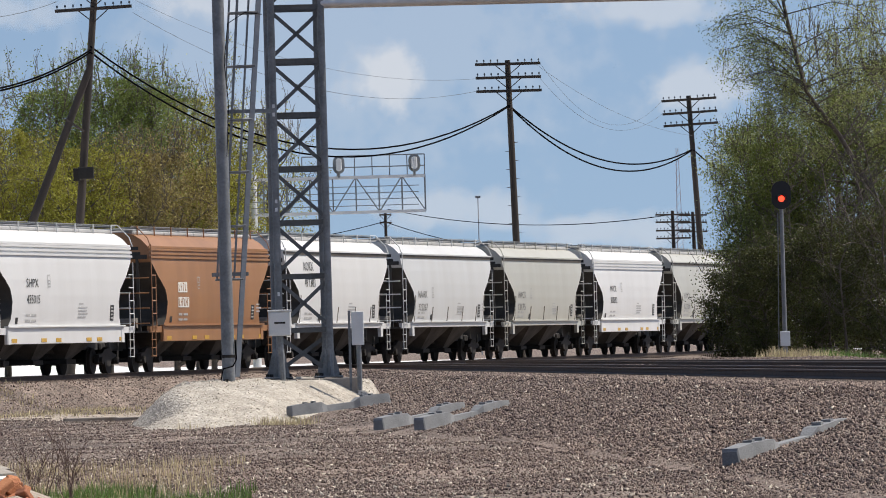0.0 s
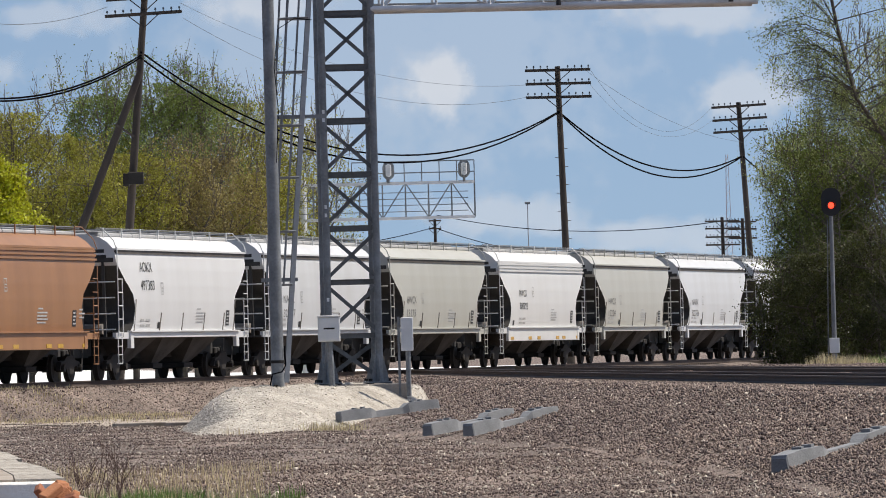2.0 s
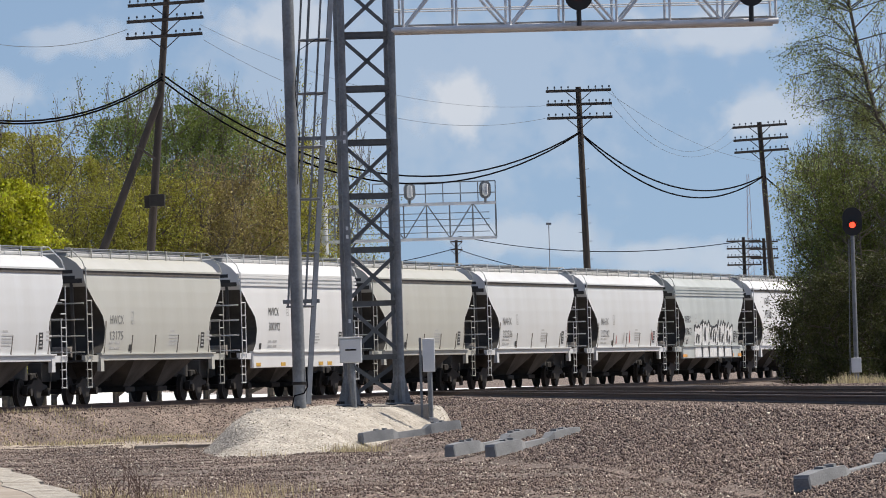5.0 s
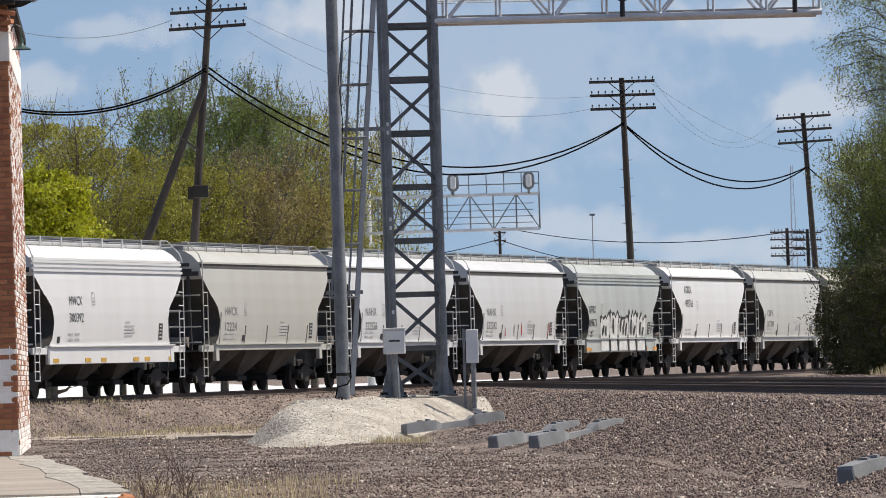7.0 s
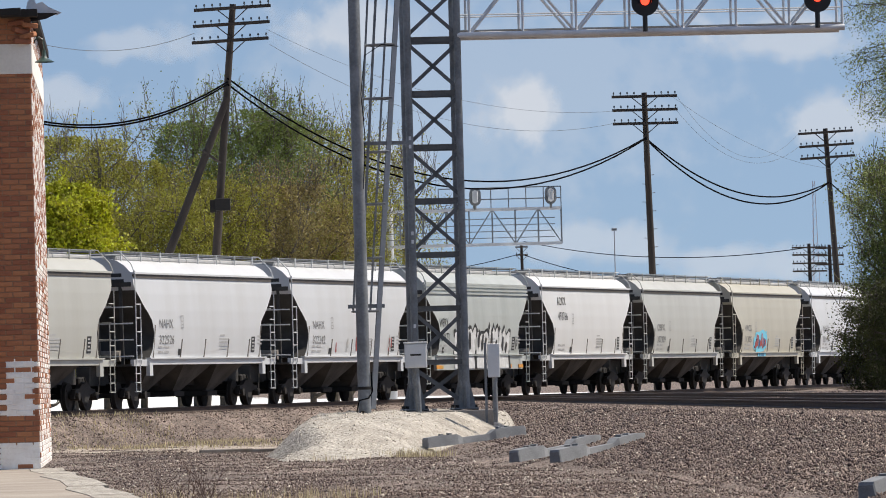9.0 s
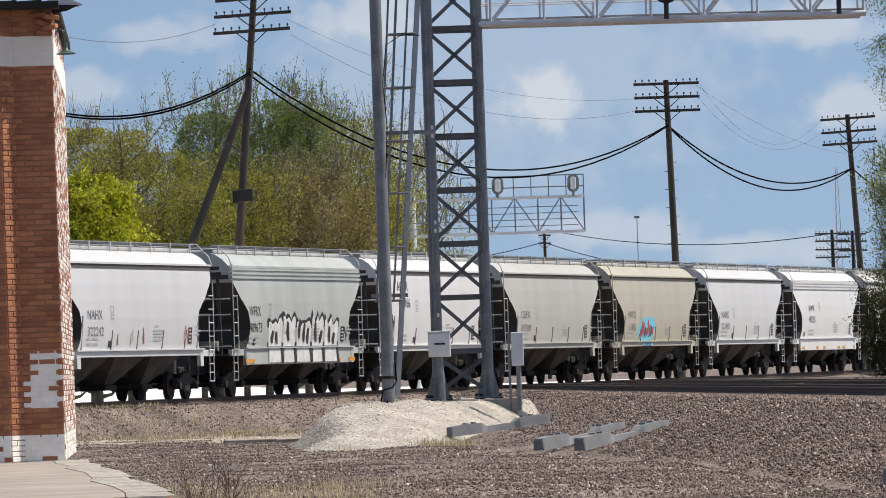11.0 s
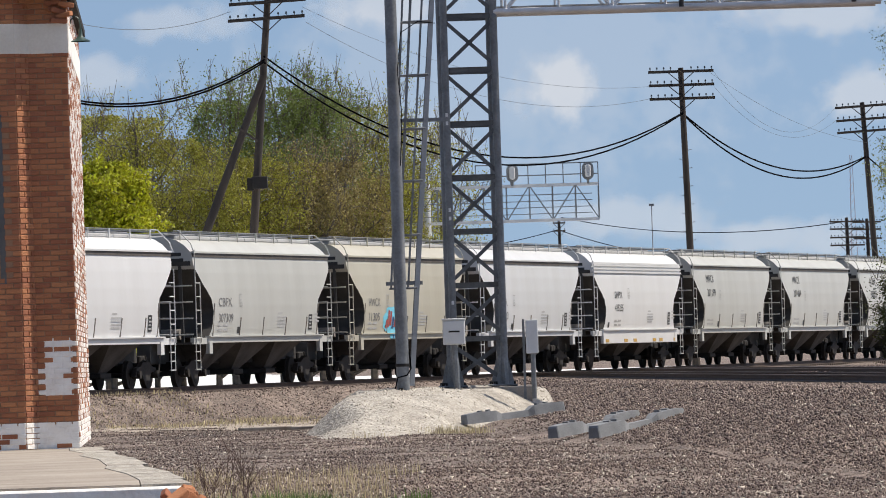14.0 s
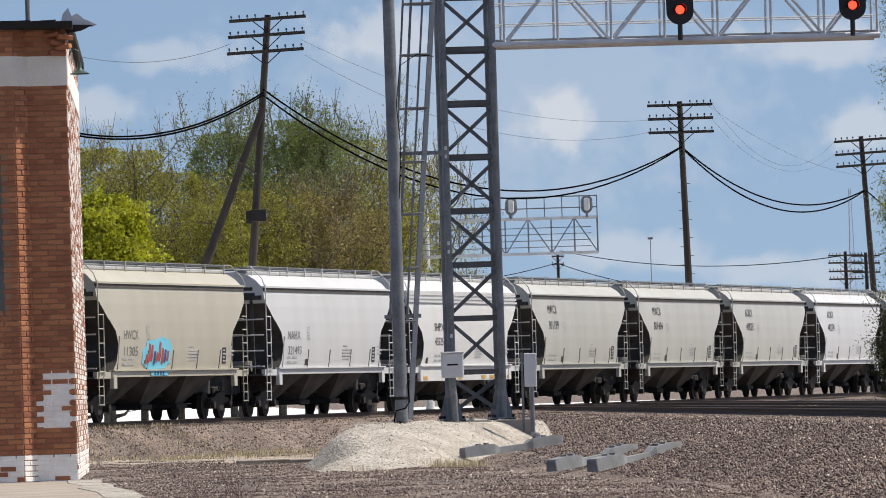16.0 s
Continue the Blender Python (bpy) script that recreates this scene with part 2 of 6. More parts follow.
    def data(self, name, mat, smooth=False):
        me = bpy.data.meshes.new(name)
        me.from_pydata(self.v, [], self.f)
        b = bmesh.new()
        b.from_mesh(me)
        if smooth:
            bmesh.ops.remove_doubles(b, verts=b.verts[:], dist=0.0005)
        bmesh.ops.recalc_face_normals(b, faces=b.faces[:])
        b.to_mesh(me)
        b.free()
        me.materials.append(mat)
        if smooth:
            me.shade_smooth()
            me.set_sharp_from_angle(angle=radians(40))
        return me


def part(name, mesh, mat, parent, label="", smooth=False, at=None):
    ob = new(name, mesh.data(name, mat, smooth) if isinstance(mesh, Mesh) else mesh)
    ob.parent = parent
    if at is not None:
        ob.matrix_local = at
    return tagged(ob, label)


def empty(name, m, label, category, group="", kind=""):
    ob = new(name)
    ob.matrix_world = m
    return tagged(ob, label, category, group, kind)


def quick_mesh(name, verts, faces, mat, smooth=False):
    me = bpy.data.meshes.new(name)
    me.from_pydata(verts, [], faces)
    me.materials.append(mat)
    if smooth:
        me.shade_smooth()
    return me


# ---- ground and tracks ----
TRACK = Vector((0.2432, 0.9700, 0))          # the train's line, away from the camera
SIDE = Vector((0.9700, -0.2432, 0))          # its side that faces the camera
TRACK_AT = Vector((0, 243.0, 0)) - 1.55 * SIDE
CROSS_A, CROSS_B = Vector((2.2, 236.0, 0)), Vector((12.0, 50.0, 0))   # the second line, which comes towards the depot
CROSS = (CROSS_B - CROSS_A).normalized()
CROSS_SIDE = Vector((CROSS.y, -CROSS.x, 0))  # towards smaller x


def smooth_step(a, b, v):
    t = min(1.0, max(0.0, (v - a) / (b - a)))
    return t * t * (3 - 2 * t)


def lerp_table(table, v):
    for (a, p), (b, q) in zip(table, table[1:]):
        if v <= b:
            return p + (q - p) * max(0.0, (v - a) / (b - a))
    return table[-1][1]


def off_main(x, y):
    return abs((Vector((x, y, 0)) - TRACK_AT).dot(SIDE))


def off_cross(x, y):
    return (Vector((x, y, 0)) - CROSS_A).dot(CROSS_SIDE)


def ground_z(x, y, rough=True):
    z = -1.06
    d, e = off_main(x, y), off_cross(x, y)
    beyond = (Vector((x, y, 0)) - TRACK_AT).dot(SIDE) < 0
    z = max(z, -0.17 - max(0.0, d - 2.0) * (0.06 if beyond else 0.42))
    if y < 262:
        fall = 0.3 - 0.1 * min(1.0, max(0.0, (y - 100) / 40))
        z = max(z, -0.17 - max(0.0, (e if e > 0 else (-e - 6) * 0.5) - 3.0) * fall)
    else:
        z = max(z, -0.35)
    if rough and y < 262:
        k = 1.0 if d > 2.6 and abs(e) > 2.6 else 0.15
        z += k * (0.05 * noise.noise((x * 0.9, y * 0.35, 1)) + 0.09 * noise.noise((x * 0.25, y * 0.08, 5)))
    return z


def sheet(name, xs, ys, height, mat, label, keep=None):
    verts = [(x, y, height(x, y)) for y in ys for x in xs]
    n = len(xs)
    faces = [(j * n + i, j * n + i + 1, (j + 1) * n + i + 1, (j + 1) * n + i) for j in range(len(ys) - 1) for i in range(n - 1)
             if keep is None or keep(xs[i], ys[j]) or keep(xs[i + 1], ys[j + 1])]
    me = quick_mesh(name, verts, faces, mat, True)
    b = bmesh.new()
    b.from_mesh(me)
    bmesh.ops.delete(b, geom=[v for v in b.verts if not v.link_faces], context="VERTS")
    b.to_mesh(me)
    b.free()
    return tagged(new(name, me), label, name.replace("_", " "), kind="structure")


sheet("ground", [-4000, -1200, -400, -150, -80, -50] + [-40 + 0.5 * i for i in range(161)] + [50, 80, 150, 400, 1200, 4000],
      [-4000, -900, -200, -60, 0, 30] + [44 + 0.6 * i for i in range(400)] + [290, 310, 350, 420, 600, 1200, 4500],
      ground_z, M_GRAVEL, "brown trackside gravel and packed dirt")


# the pale mound that carries the signal tower
def mound_z(x, y):
    left = smooth_step(-5.0, -3.3, x + 0.5 * noise.noise((y * 0.3, 1, 0)))
    right = 1 - smooth_step(0.85, 1.45, x + 0.2 * noise.noise((y * 0.5, 4, 0)))
    toe = 142.5 + 2.3 * max(0, x + 2.6) + 1.5 * max(0, x + 1.5) + 1.0 * noise.noise((x * 0.6, 3, 0))
    front = smooth_step(toe, toe + 11.0, y)
    back = 1 - smooth_step(163, 170, y)
    top = -0.13 + 0.09 * noise.noise((x * 1.3, y * 0.5, 2)) + 0.05 * noise.noise((x * 4, y * 1.5, 7))
    return -1.3 + (top + 1.3) * left * right * min(front, back) ** 0.8


sheet("gravel_mound", [-7 + 0.12 * i for i in range(92)], [139 + 0.35 * i for i in range(94)], mound_z, M_PALE, "pale crushed limestone mound under the signal tower",
      keep=lambda x, y: mound_z(x, y) > ground_z(x, y) - 0.12)
sheet("dirt_road", [-16 + 0.5 * i for i in range(25)], [160 + 0.7 * i for i in range(50)],
      lambda x, y: ground_z(x, y) + 0.02, M_DIRT, "pale dusty vehicle tracks in the gravel",
      keep=lambda x, y: abs(y - 178 - 0.5 * (x + 10)) < 6.5 + 4 * noise.noise((x * 0.7, y * 0.3, 3)) and noise.noise((x * 0.45, y * 0.2, 9)) > -0.28 and x < -4.2)
sheet("pale_yard", [-70 + 2.5 * i for i in range(68)], [205 + 2.5 * i for i in range(40)] + [310 + 12.0 * i for i in range(50)], lambda x, y: ground_z(x, y) + 0.03, M_ROAD, "pale dusty yard surface behind the tracks",
      keep=lambda x, y: (Vector((x, y, 0)) - TRACK_AT).dot(SIDE) < -4 - 2 * noise.noise((x * 0.1, y * 0.1, 3)) and (off_cross(x, y) > 4 or 258 < y < 450) and not (x > 12 and y < 300))


def rail_profile():
    return [(-0.07, -0.16), (0.07, -0.16), (0.07, -0.14), (0.012, -0.115), (0.012, -0.04), (0.036, -0.032), (0.036, -0.004), (0.028, 0), (-0.028, 0), (-0.036, -0.004), (-0.036, -0.032), (-0.012, -0.04), (-0.012, -0.115), (-0.07, -0.14)]


def build_track(name, at, way, lo, hi, tie_lo, tie_hi, label):
    turn = Matrix.Translation(at) @ Matrix.Rotation(math.atan2(way.y, way.x), 4, "Z")
    track = empty(name, turn, label, "railway track", kind="structure")
    for y in (-0.7525, 0.7525):
        r = part("rail", Mesh().prism([(y + a, b) for a, b in rail_profile()], "x", lo, hi), M_RAIL, track)
        part("rail_head", Mesh().box(lo, hi, y - 0.026, y + 0.026, 0.0005, 0.003), M_RAILTOP, r)
    tie = Mesh().box(-0.11, 0.11, -1.3, 1.3, -0.33, -0.15, bevel=0.012).data("tie", M_TIMBER)
    x = tie_lo
    while x < tie_hi:
        part("tie", tie, None, track, at=Matrix.Translation((x, 0, 0)))
        x += 0.5
    return track


build_track("main_track", TRACK_AT, TRACK, -320, 420, -45, 90, "rusty steel rails on dark timber ties in ballast")
build_track("crossing_track", CROSS_A, CROSS, -30, 260, -5, 145, "dark steel rails of a second track in ballast")
build_track("parallel_track", CROSS_A - CROSS_SIDE * 4.3, CROSS, -14, 260, 0, 145, "dark steel rails of a third track in ballast")


# ---- letter shapes ----
def letter_shapes(texts):
    """Flat outlines of some words: points in a unit box, and faces."""
    obs = {}
    for text in texts:
        cu = bpy.data.curves.new("text", "FONT")
        cu.body, cu.size, cu.resolution_u = text, 1.0, 2
        obs[text] = bpy.data.objects.new("text", cu)
        scene.collection.objects.link(obs[text])
    bpy.context.view_layer.update()
    graph, out = bpy.context.evaluated_depsgraph_get(), {}
    for text, ob in obs.items():
        me = bpy.data.meshes.new_from_object(ob.evaluated_get(graph))
        lo = [min(v.co[k] for v in me.vertices) for k in (0, 1)]
        hi = [max(v.co[k] for v in me.vertices) for k in (0, 1)]
        out[text] = [((v.co.x - lo[0]) / (hi[0] - lo[0]), (v.co.y - lo[1]) / (hi[1] - lo[1])) for v in me.vertices], [tuple(p.vertices) for p in me.polygons]
    for ob in obs.values():
        bpy.data.objects.remove(ob)
    return out


LETTERS = letter_shapes(["SHPX", "AOKX", "NAHX", "HWCX", "MWCX", "WFRX", "CBFX", "435015", "497383", "322267", "13175", "300392", "12224", "322526", "322242", "409673", "493766", "307309", "11305", "321493", "435255", "301199", "301404", "498251", "482741"])


# ---- hopper cars ----
BASE = 1.53                                    # bottom of the side sheets
PITCH, SPEED = 17.72, 13.72
HALF = 7.72
HEAD_AT = (72.08 * 4.237 - 243.0) / 0.970      # where the front eave corner of car 6 lies at the start
SECTION = [(1.53, 1.55), (1.75, 1.585), (2.05, 1.61), (2.5, 1.625), (3.0, 1.615), (3.5, 1.58), (3.9, 1.53), (4.12, 1.49)]
ROOF = [(4.12, 1.49), (4.36, 1.27), (4.52, 1.02), (4.6, 0.7), (4.63, 0.0)]


def side_y(z):
    return lerp_table(SECTION, z)


def end_x(z):
    return lerp_table([(1.5, 6.3), (1.8, 6.02), (2.3, 5.9), (2.7, 6.12), (3.02, 6.68), (3.1, 6.86), (3.62, 7.62), (3.75, HALF), (4.2, HALF)], z)


def paint(name, base, dirt=(0.35, 0.33, 0.3), amount=0.25):
    return material(name, base, 0.45, other=dirt, scale=0.8, amount=amount, grain=5, speck=0.2, streak=True, bump=0.0)


def hopper_body():
    m = Mesh()
    zs = sorted({z for z, _ in SECTION} | {1.53 + 0.13 * i for i in range(21)})
    zs = [z for z in zs if z <= 4.12]
    rows = []
    for sgn in (1, -1):
        rows.append([[(e * end_x(z), sgn * side_y(z), z) for e in (1, 0.5, 0, -0.5, -1)] for z in zs])
    for side in rows:
        for a, b in zip(side, side[1:]):
            for k in range(4):
                m.face((a[k], a[k + 1], b[k + 1], b[k]))
    ends = Mesh()
    for k in (0, 4):
        for (a, b), (c, d) in zip(zip(rows[0], rows[0][1:]), zip(rows[1], rows[1][1:])):
            (m if a[k][2] > 3.6 else ends).face((a[k], c[k], d[k], b[k]))
    m.face([rows[0][0][k] for k in range(5)] + [rows[1][0][k] for k in range(4, -1, -1)])
    lead, trail = Mesh(), Mesh()
    for f in ends.f:
        q = [ends.v[i] for i in f]
        (lead if q[0][0] > 0 else trail).face(q)
    return m, lead, trail


def hopper_roof():
    m = Mesh()
    prof = [(y, z) for z, y in ROOF] + [(-y, z) for z, y in reversed(ROOF[:-1])]
    for (a, p), (b, q) in zip(prof, prof[1:]):
        m.face(((HALF, a, p), (-HALF, a, p), (-HALF, b, q), (HALF, b, q)))
    for e in (HALF, -HALF):
        m.face([(e, y, z) for y, z in prof])
    return m


def ladder(m, x, xin, y, z0, z1, rungs, r=0.019):
    """Two stiles on the car's side and the rungs between them."""
    for a in (x, xin):
        m.bar((a, y, z0), (a, y, z1 if a == x else z1 - 1.0), 0.034, 0.025, (0, 1, 0))
    for k in range(rungs):
        z = z0 + 0.15 + k * 0.42
        m.tube((x, y, z), (xin, y, z), r, n=6)


def build_truck(car, x, shared):
    truck = part("truck", shared["frame"], None, car, at=Matrix.Translation((x, 0, 0)))
    for name, dx in (("lead_wheelset", 0.89), ("trail_wheelset", -0.89)):
        w = part(name, shared["wheelset"], None, truck, at=Matrix.Translation((dx, 0, 0.42)))
        w["axle"] = dx
    for sgn in (1, -1):
        part("spring", shared["spring"], None, truck, at=Matrix.Translation((0, sgn * 1.0, 0)))
    return truck


def truck_meshes():
    f = Mesh()
    for sgn in (1, -1):
        y = sgn * 1.0
        f.prism([(-1.12, 0.36), (-0.98, 0.62), (-0.6, 0.66), (-0.32, 0.8), (0.32, 0.8), (0.6, 0.66), (0.98, 0.62), (1.12, 0.36), (0.78, 0.36), (0.7, 0.5), (0.45, 0.46), (0.3, 0.24), (-0.3, 0.24), (-0.45, 0.46), (-0.7, 0.5), (-0.78, 0.36)], "y", y - 0.07, y + 0.07)
        for dx in (-0.89, 0.89):
            f.tube((dx, y - 0.1, 0.42), (dx, y + 0.17, 0.42), 0.12, n=10)
    f.box(-0.2, 0.2, -1.05, 1.05, 0.5, 0.78, bevel=0.03)
    w = Mesh()
    w.tube((0, -1.1, 0), (0, 1.1, 0), 0.08, n=8)
    for sgn in (1, -1):
        a, b = sgn * 0.7, sgn * 0.835
        w.tube((0, a - sgn * 0.01, 0), (0, a + sgn * 0.03, 0), 0.45, n=24)
        w.tube((0, a + sgn * 0.03, 0), (0, b, 0), 0.425, 0.42, n=24)
        for k in range(3):
            t = k * 2.094
            w.box(-0.05, 0.05, b - 0.005 if sgn > 0 else b - 0.01, b + 0.01 if sgn > 0 else b + 0.005, 0.2, 0.3, m=Matrix.Rotation(t, 4, "Y"))
    s = Mesh()
    for dx in (-0.16, 0, 0.16):
        for k in range(5):
            s.tube((dx, 0, 0.27 + 0.045 * k), (dx, 0, 0.295 + 0.045 * k), 0.07, n=8)
    return {"frame": f.data("truck", M_DARK), "wheelset": w.data("wheelset", M_DARK, True), "spring": s.data("spring", M_DARK)}


def build_car(ribbed):
    """A covered hopper, its front at +x, its rail tops at z = 0."""
    car = empty("hopper_car", Matrix(), "covered hopper freight car", "freight car", "cars of the train")
    white = P_WHITE
    shell, *ends = hopper_body()
    part("body", shell, white, car, smooth=True)
    # End sheets get their own paint, darkened as recessed and out of the sun.
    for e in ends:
        part("end_slope", e, P_END, car, "grimy end slope sheet, darkened for shade", smooth=True)
    part("roof", hopper_roof(), white, car, smooth=True)
    for sgn in (1, -1):
        eave = Mesh()
        if ribbed:
            for k in range(3):
                z = 3.74 + 0.13 * k
                y = sgn * side_y(z)
                eave.box(-HALF, HALF, min(y, y + sgn * 0.05), max(y, y + sgn * 0.05), z, z + 0.07)
            y = sgn * 1.49
            eave.box(-HALF, HALF, min(y, y + sgn * 0.05), max(y, y + sgn * 0.05), 4.08, 4.15)
        else:
            y = sgn * 1.47
            eave.box(-HALF, HALF, min(y, y + sgn * 0.11), max(y, y + sgn * 0.11), 4.10, 4.155)
            y = sgn * 1.5
            # Dark strip that draws the shadow line below the eave lip.
            part("eave_strip", Mesh().box(-HALF + 0.02, HALF - 0.02, min(y, y + sgn * 0.045), max(y, y + sgn * 0.045), 3.985, 4.097), P_STRIP, car, "strip under the eave, painted dark as its shadow")
        part("eave", eave, white, car)
        sill = Mesh()
        y0 = sgn * 1.5
        low = 1.0 if ribbed else 1.33
        sill.box(-6.5, 6.5, min(y0, y0 + sgn * 0.1), max(y0, y0 + sgn * 0.1), low, BASE, bevel=0.01)
        sill.box(-6.5, 6.5, min(y0, y0 + sgn * 0.17), max(y0, y0 + sgn * 0.17), BASE - 0.02, BASE + 0.02)
        for e in (1, -1):
            sill.box(min(e * 6.5, e * 7.9), max(e * 6.5, e * 7.9), min(y0 - sgn * 0.06, y0 + sgn * 0.06), max(y0 - sgn * 0.06, y0 + sgn * 0.06), 1.3, 1.5)
            sill.box(e * 6.3 - 0.17, e * 6.3 + 0.17, min(y0, y0 + sgn * 0.12), max(y0, y0 + sgn * 0.12), 1.0, 1.4)
        part("side_sill", sill, white, car)
        if ribbed:
            for x in (-6.2, -3.6, -2.4, 1.0, 2.6, 5.8):
                y = y0 + sgn * 0.1
                part("reflector", Mesh().box(x - 0.28, x + 0.28, min(y, y + sgn * 0.012), max(y, y + sgn * 0.012), 1.05, 1.17), M_YELLOW, car, "yellow reflective strip")
        else:
            for x, top in ((-4.6, 2.12), (-2.2, 2.12), (0.4, 2.12), (3.0, 2.12), (5.92, 2.55), (-5.92, 2.55)):
                part("side_stiffener", Mesh().bar((x, sgn * 1.565, 1.55), (x - 0.08, sgn * (side_y(top) + 0.012), top), 0.034, 0.045, (1, 0, 0)), P_RIB, car)
        for e in (1, -1):
            lad = Mesh()
            ladder(lad, e * 7.74, e * 7.24, sgn * 1.6, 1.35, 4.2 if e > 0 else 3.6, 5)
            lad.path([(e * 7.76, sgn * 1.6, 4.1), (e * 7.76, sgn * 1.5, 4.4), (e * 7.76, sgn * 1.12, 4.8), (e * 7.5, sgn * 1.0, 4.81)], 0.017, n=6)
            part("ladder", lad, white, car)
            st = Mesh()
            for a in (7.75, 7.3):
                st.bar((e * a, sgn * 1.57, 0.5), (e * a, sgn * 1.57, 1.36), 0.03, 0.02, (0, 1, 0))
            for z in (0.53, 0.8, 1.07):
                st.bar((e * 7.75, sgn * 1.55, z), (e * 7.3, sgn * 1.55, z), 0.06, 0.03)
            part("step", st, white, car)
        # the roof walk and its supports
        walk_board = Mesh()
        walk_board.box(-HALF - 0.25, HALF + 0.25, min(sgn * 0.62, sgn * 0.98), max(sgn * 0.62, sgn * 0.98), 4.74, 4.78)
        walk_board.box(-HALF - 0.2, HALF + 0.2, sgn * 1.0 - 0.015, sgn * 1.0 + 0.015, 4.79, 4.815)
        part("roof_walk", walk_board, M_WALK, car, "grey steel grating walkway")
        for k in range(8):
            x = -7.3 + k * 2.085
            part("walk_support", Mesh().bar((x, sgn * 1.03, 4.46), (x, sgn * 1.03, 4.82), 0.05, 0.04, (0, 1, 0)), white, car)
    for k in range(4):
        part("roof_trough", Mesh().box(-7.5 + k * 3.77, -3.78 + k * 3.77, -0.97, 0.97, 4.52, 4.68, bevel=0.05), P_ROOFTOP, car, "roof trough section, greyed for walkway shade")
        part("roof_hatch", Mesh().box(-7.0 + k * 3.55, -3.75 + k * 3.55, -0.42, 0.42, 4.7, 4.77, bevel=0.03), M_WALK, car, "grey trough hatch cover")
    for e in (1, -1):
        end = Mesh()
        end.box(min(e * 6.2, e * 8.0), max(e * 6.2, e * 8.0), -1.5, 1.5, 1.3, 1.36)
        end.box(min(e * 5.6, e * 8.15), max(e * 5.6, e * 8.15), -0.22, 0.22, 0.72, 1.3, bevel=0.02)
        for y in (-1.1, -0.35, 0.35, 1.1):
            end.bar((e * 7.55, y, 1.3), (e * 7.66, y, 3.8), 0.09, 0.09, (1, 0, 0))
        end.box(min(e * 7.6, e * HALF), max(e * 7.6, e * HALF), -1.46, 1.46, 3.72, 3.86)
        part("end_frame", end, P_END, car, "end platform and posts, darkened for shade")
        grab = Mesh()
        for z in (1.6, 2.1, 2.6, 3.1):
            grab.tube((e * 7.74, -1.5, z), (e * 7.74, 1.5, z), 0.022, n=6)
        part("grab_bar", grab, white, car)
        coup = Mesh().box(min(e * 8.0, e * 8.86), max(e * 8.0, e * 8.86), -0.1, 0.1, 0.76, 0.96, bevel=0.03)
        coup.box(min(e * 8.55, e * 8.86), max(e * 8.55, e * 8.86), -0.2, 0.2, 0.74, 1.0, bevel=0.04)
        part("coupler", coup, M_DARK, car)
        part("air_reservoir", Mesh().tube((e * 7.3, 0.95, 1.62), (e * 7.3, 0.3, 1.62), 0.17, n=12), P_RIB, car)
        part("brake_cylinder", Mesh().tube((e * 7.0, -0.5, 1.55), (e * 7.0, -1.0, 1.55), 0.13, n=10), P_RIB, car)
        part("air_hose", Mesh().path([(e * 8.1, 0.5, 1.0), (e * 8.4, 0.55, 0.5), (e * 8.7, 0.5, 0.42), (e * 8.85, 0.4, 0.6)], 0.025), M_DARK, car)
    for x in (-3.7, 0.0, 3.7):
        h = Mesh()
        top, low = [(x - 1.8, -1.42), (x + 1.8, -1.42), (x + 1.8, 1.42), (x - 1.8, 1.42)], [(x - 0.4, -0.5), (x + 0.4, -0.5), (x + 0.4, 0.5), (x - 0.4, 0.5)]
        a, b = [(p, q, BASE) for p, q in top], [(p, q, 0.5) for p, q in low]
        for k in range(4):
            h.face((a[k], a[(k + 1) % 4], b[(k + 1) % 4], b[k]))
        h.face(b)
        hop = part("hopper", h, P_HOPPER, car, "grimy hopper slope sheets, darkened for sill shade")
        part("outlet_gate", Mesh().box(x - 0.55, x + 0.55, -0.62, 0.62, 0.34, 0.5, bevel=0.02), M_DARK, hop)
    sill = Mesh().box(-6.2, 6.2, -0.25, 0.25, 0.7, 1.5)
    part("centre_sill", sill, M_DARK, car)
    for x in (6.35, -6.35):
        build_truck(car, x, TRUCK)
    return car


P_WHITE = paint("white_car_paint", (0.59, 0.605, 0.615), (0.52, 0.525, 0.52))
# Near-black brown for the eave's painted shadow line.
P_STRIP = material("eave_shadow_paint", (0.12, 0.11, 0.098), 0.8, other=(0.06, 0.053, 0.046), scale=2)
# Roof colour greyed to stand in for shade below the walkway gratings.
P_ROOFTOP = material("shaded_roof_paint", (0.46, 0.465, 0.465), 0.7, other=(0.36, 0.36, 0.355), scale=1.2)
P_SNOW = paint("clean_white_car_paint", (0.665, 0.67, 0.665), (0.59, 0.59, 0.58), 0.1)
P_GREY = paint("light_grey_car_paint", (0.46, 0.46, 0.42), (0.4, 0.395, 0.35))
P_TAN = paint("tan_grey_car_paint", (0.47, 0.45, 0.37), (0.4, 0.375, 0.3))
P_PALE = paint("pale_grey_car_paint", (0.49, 0.495, 0.462), (0.41, 0.41, 0.378))
P_RUST = paint("rust_brown_car_paint", (0.345, 0.175, 0.08), (0.255, 0.127, 0.06), 0.5)
P_MOSS = paint("weathered_greenish_grey_paint", (0.45, 0.475, 0.455), (0.34, 0.36, 0.34), 0.5)
P_RIB = material("stained_steel", (0.26, 0.245, 0.225), 0.7, other=(0.15, 0.12, 0.09), scale=3)
# Grime plus the shade of the recessed ends, mixed into one colour.
P_END = material("grimy_shaded_end_paint", (0.06, 0.057, 0.052), 0.7, other=(0.028, 0.026, 0.024), scale=2)
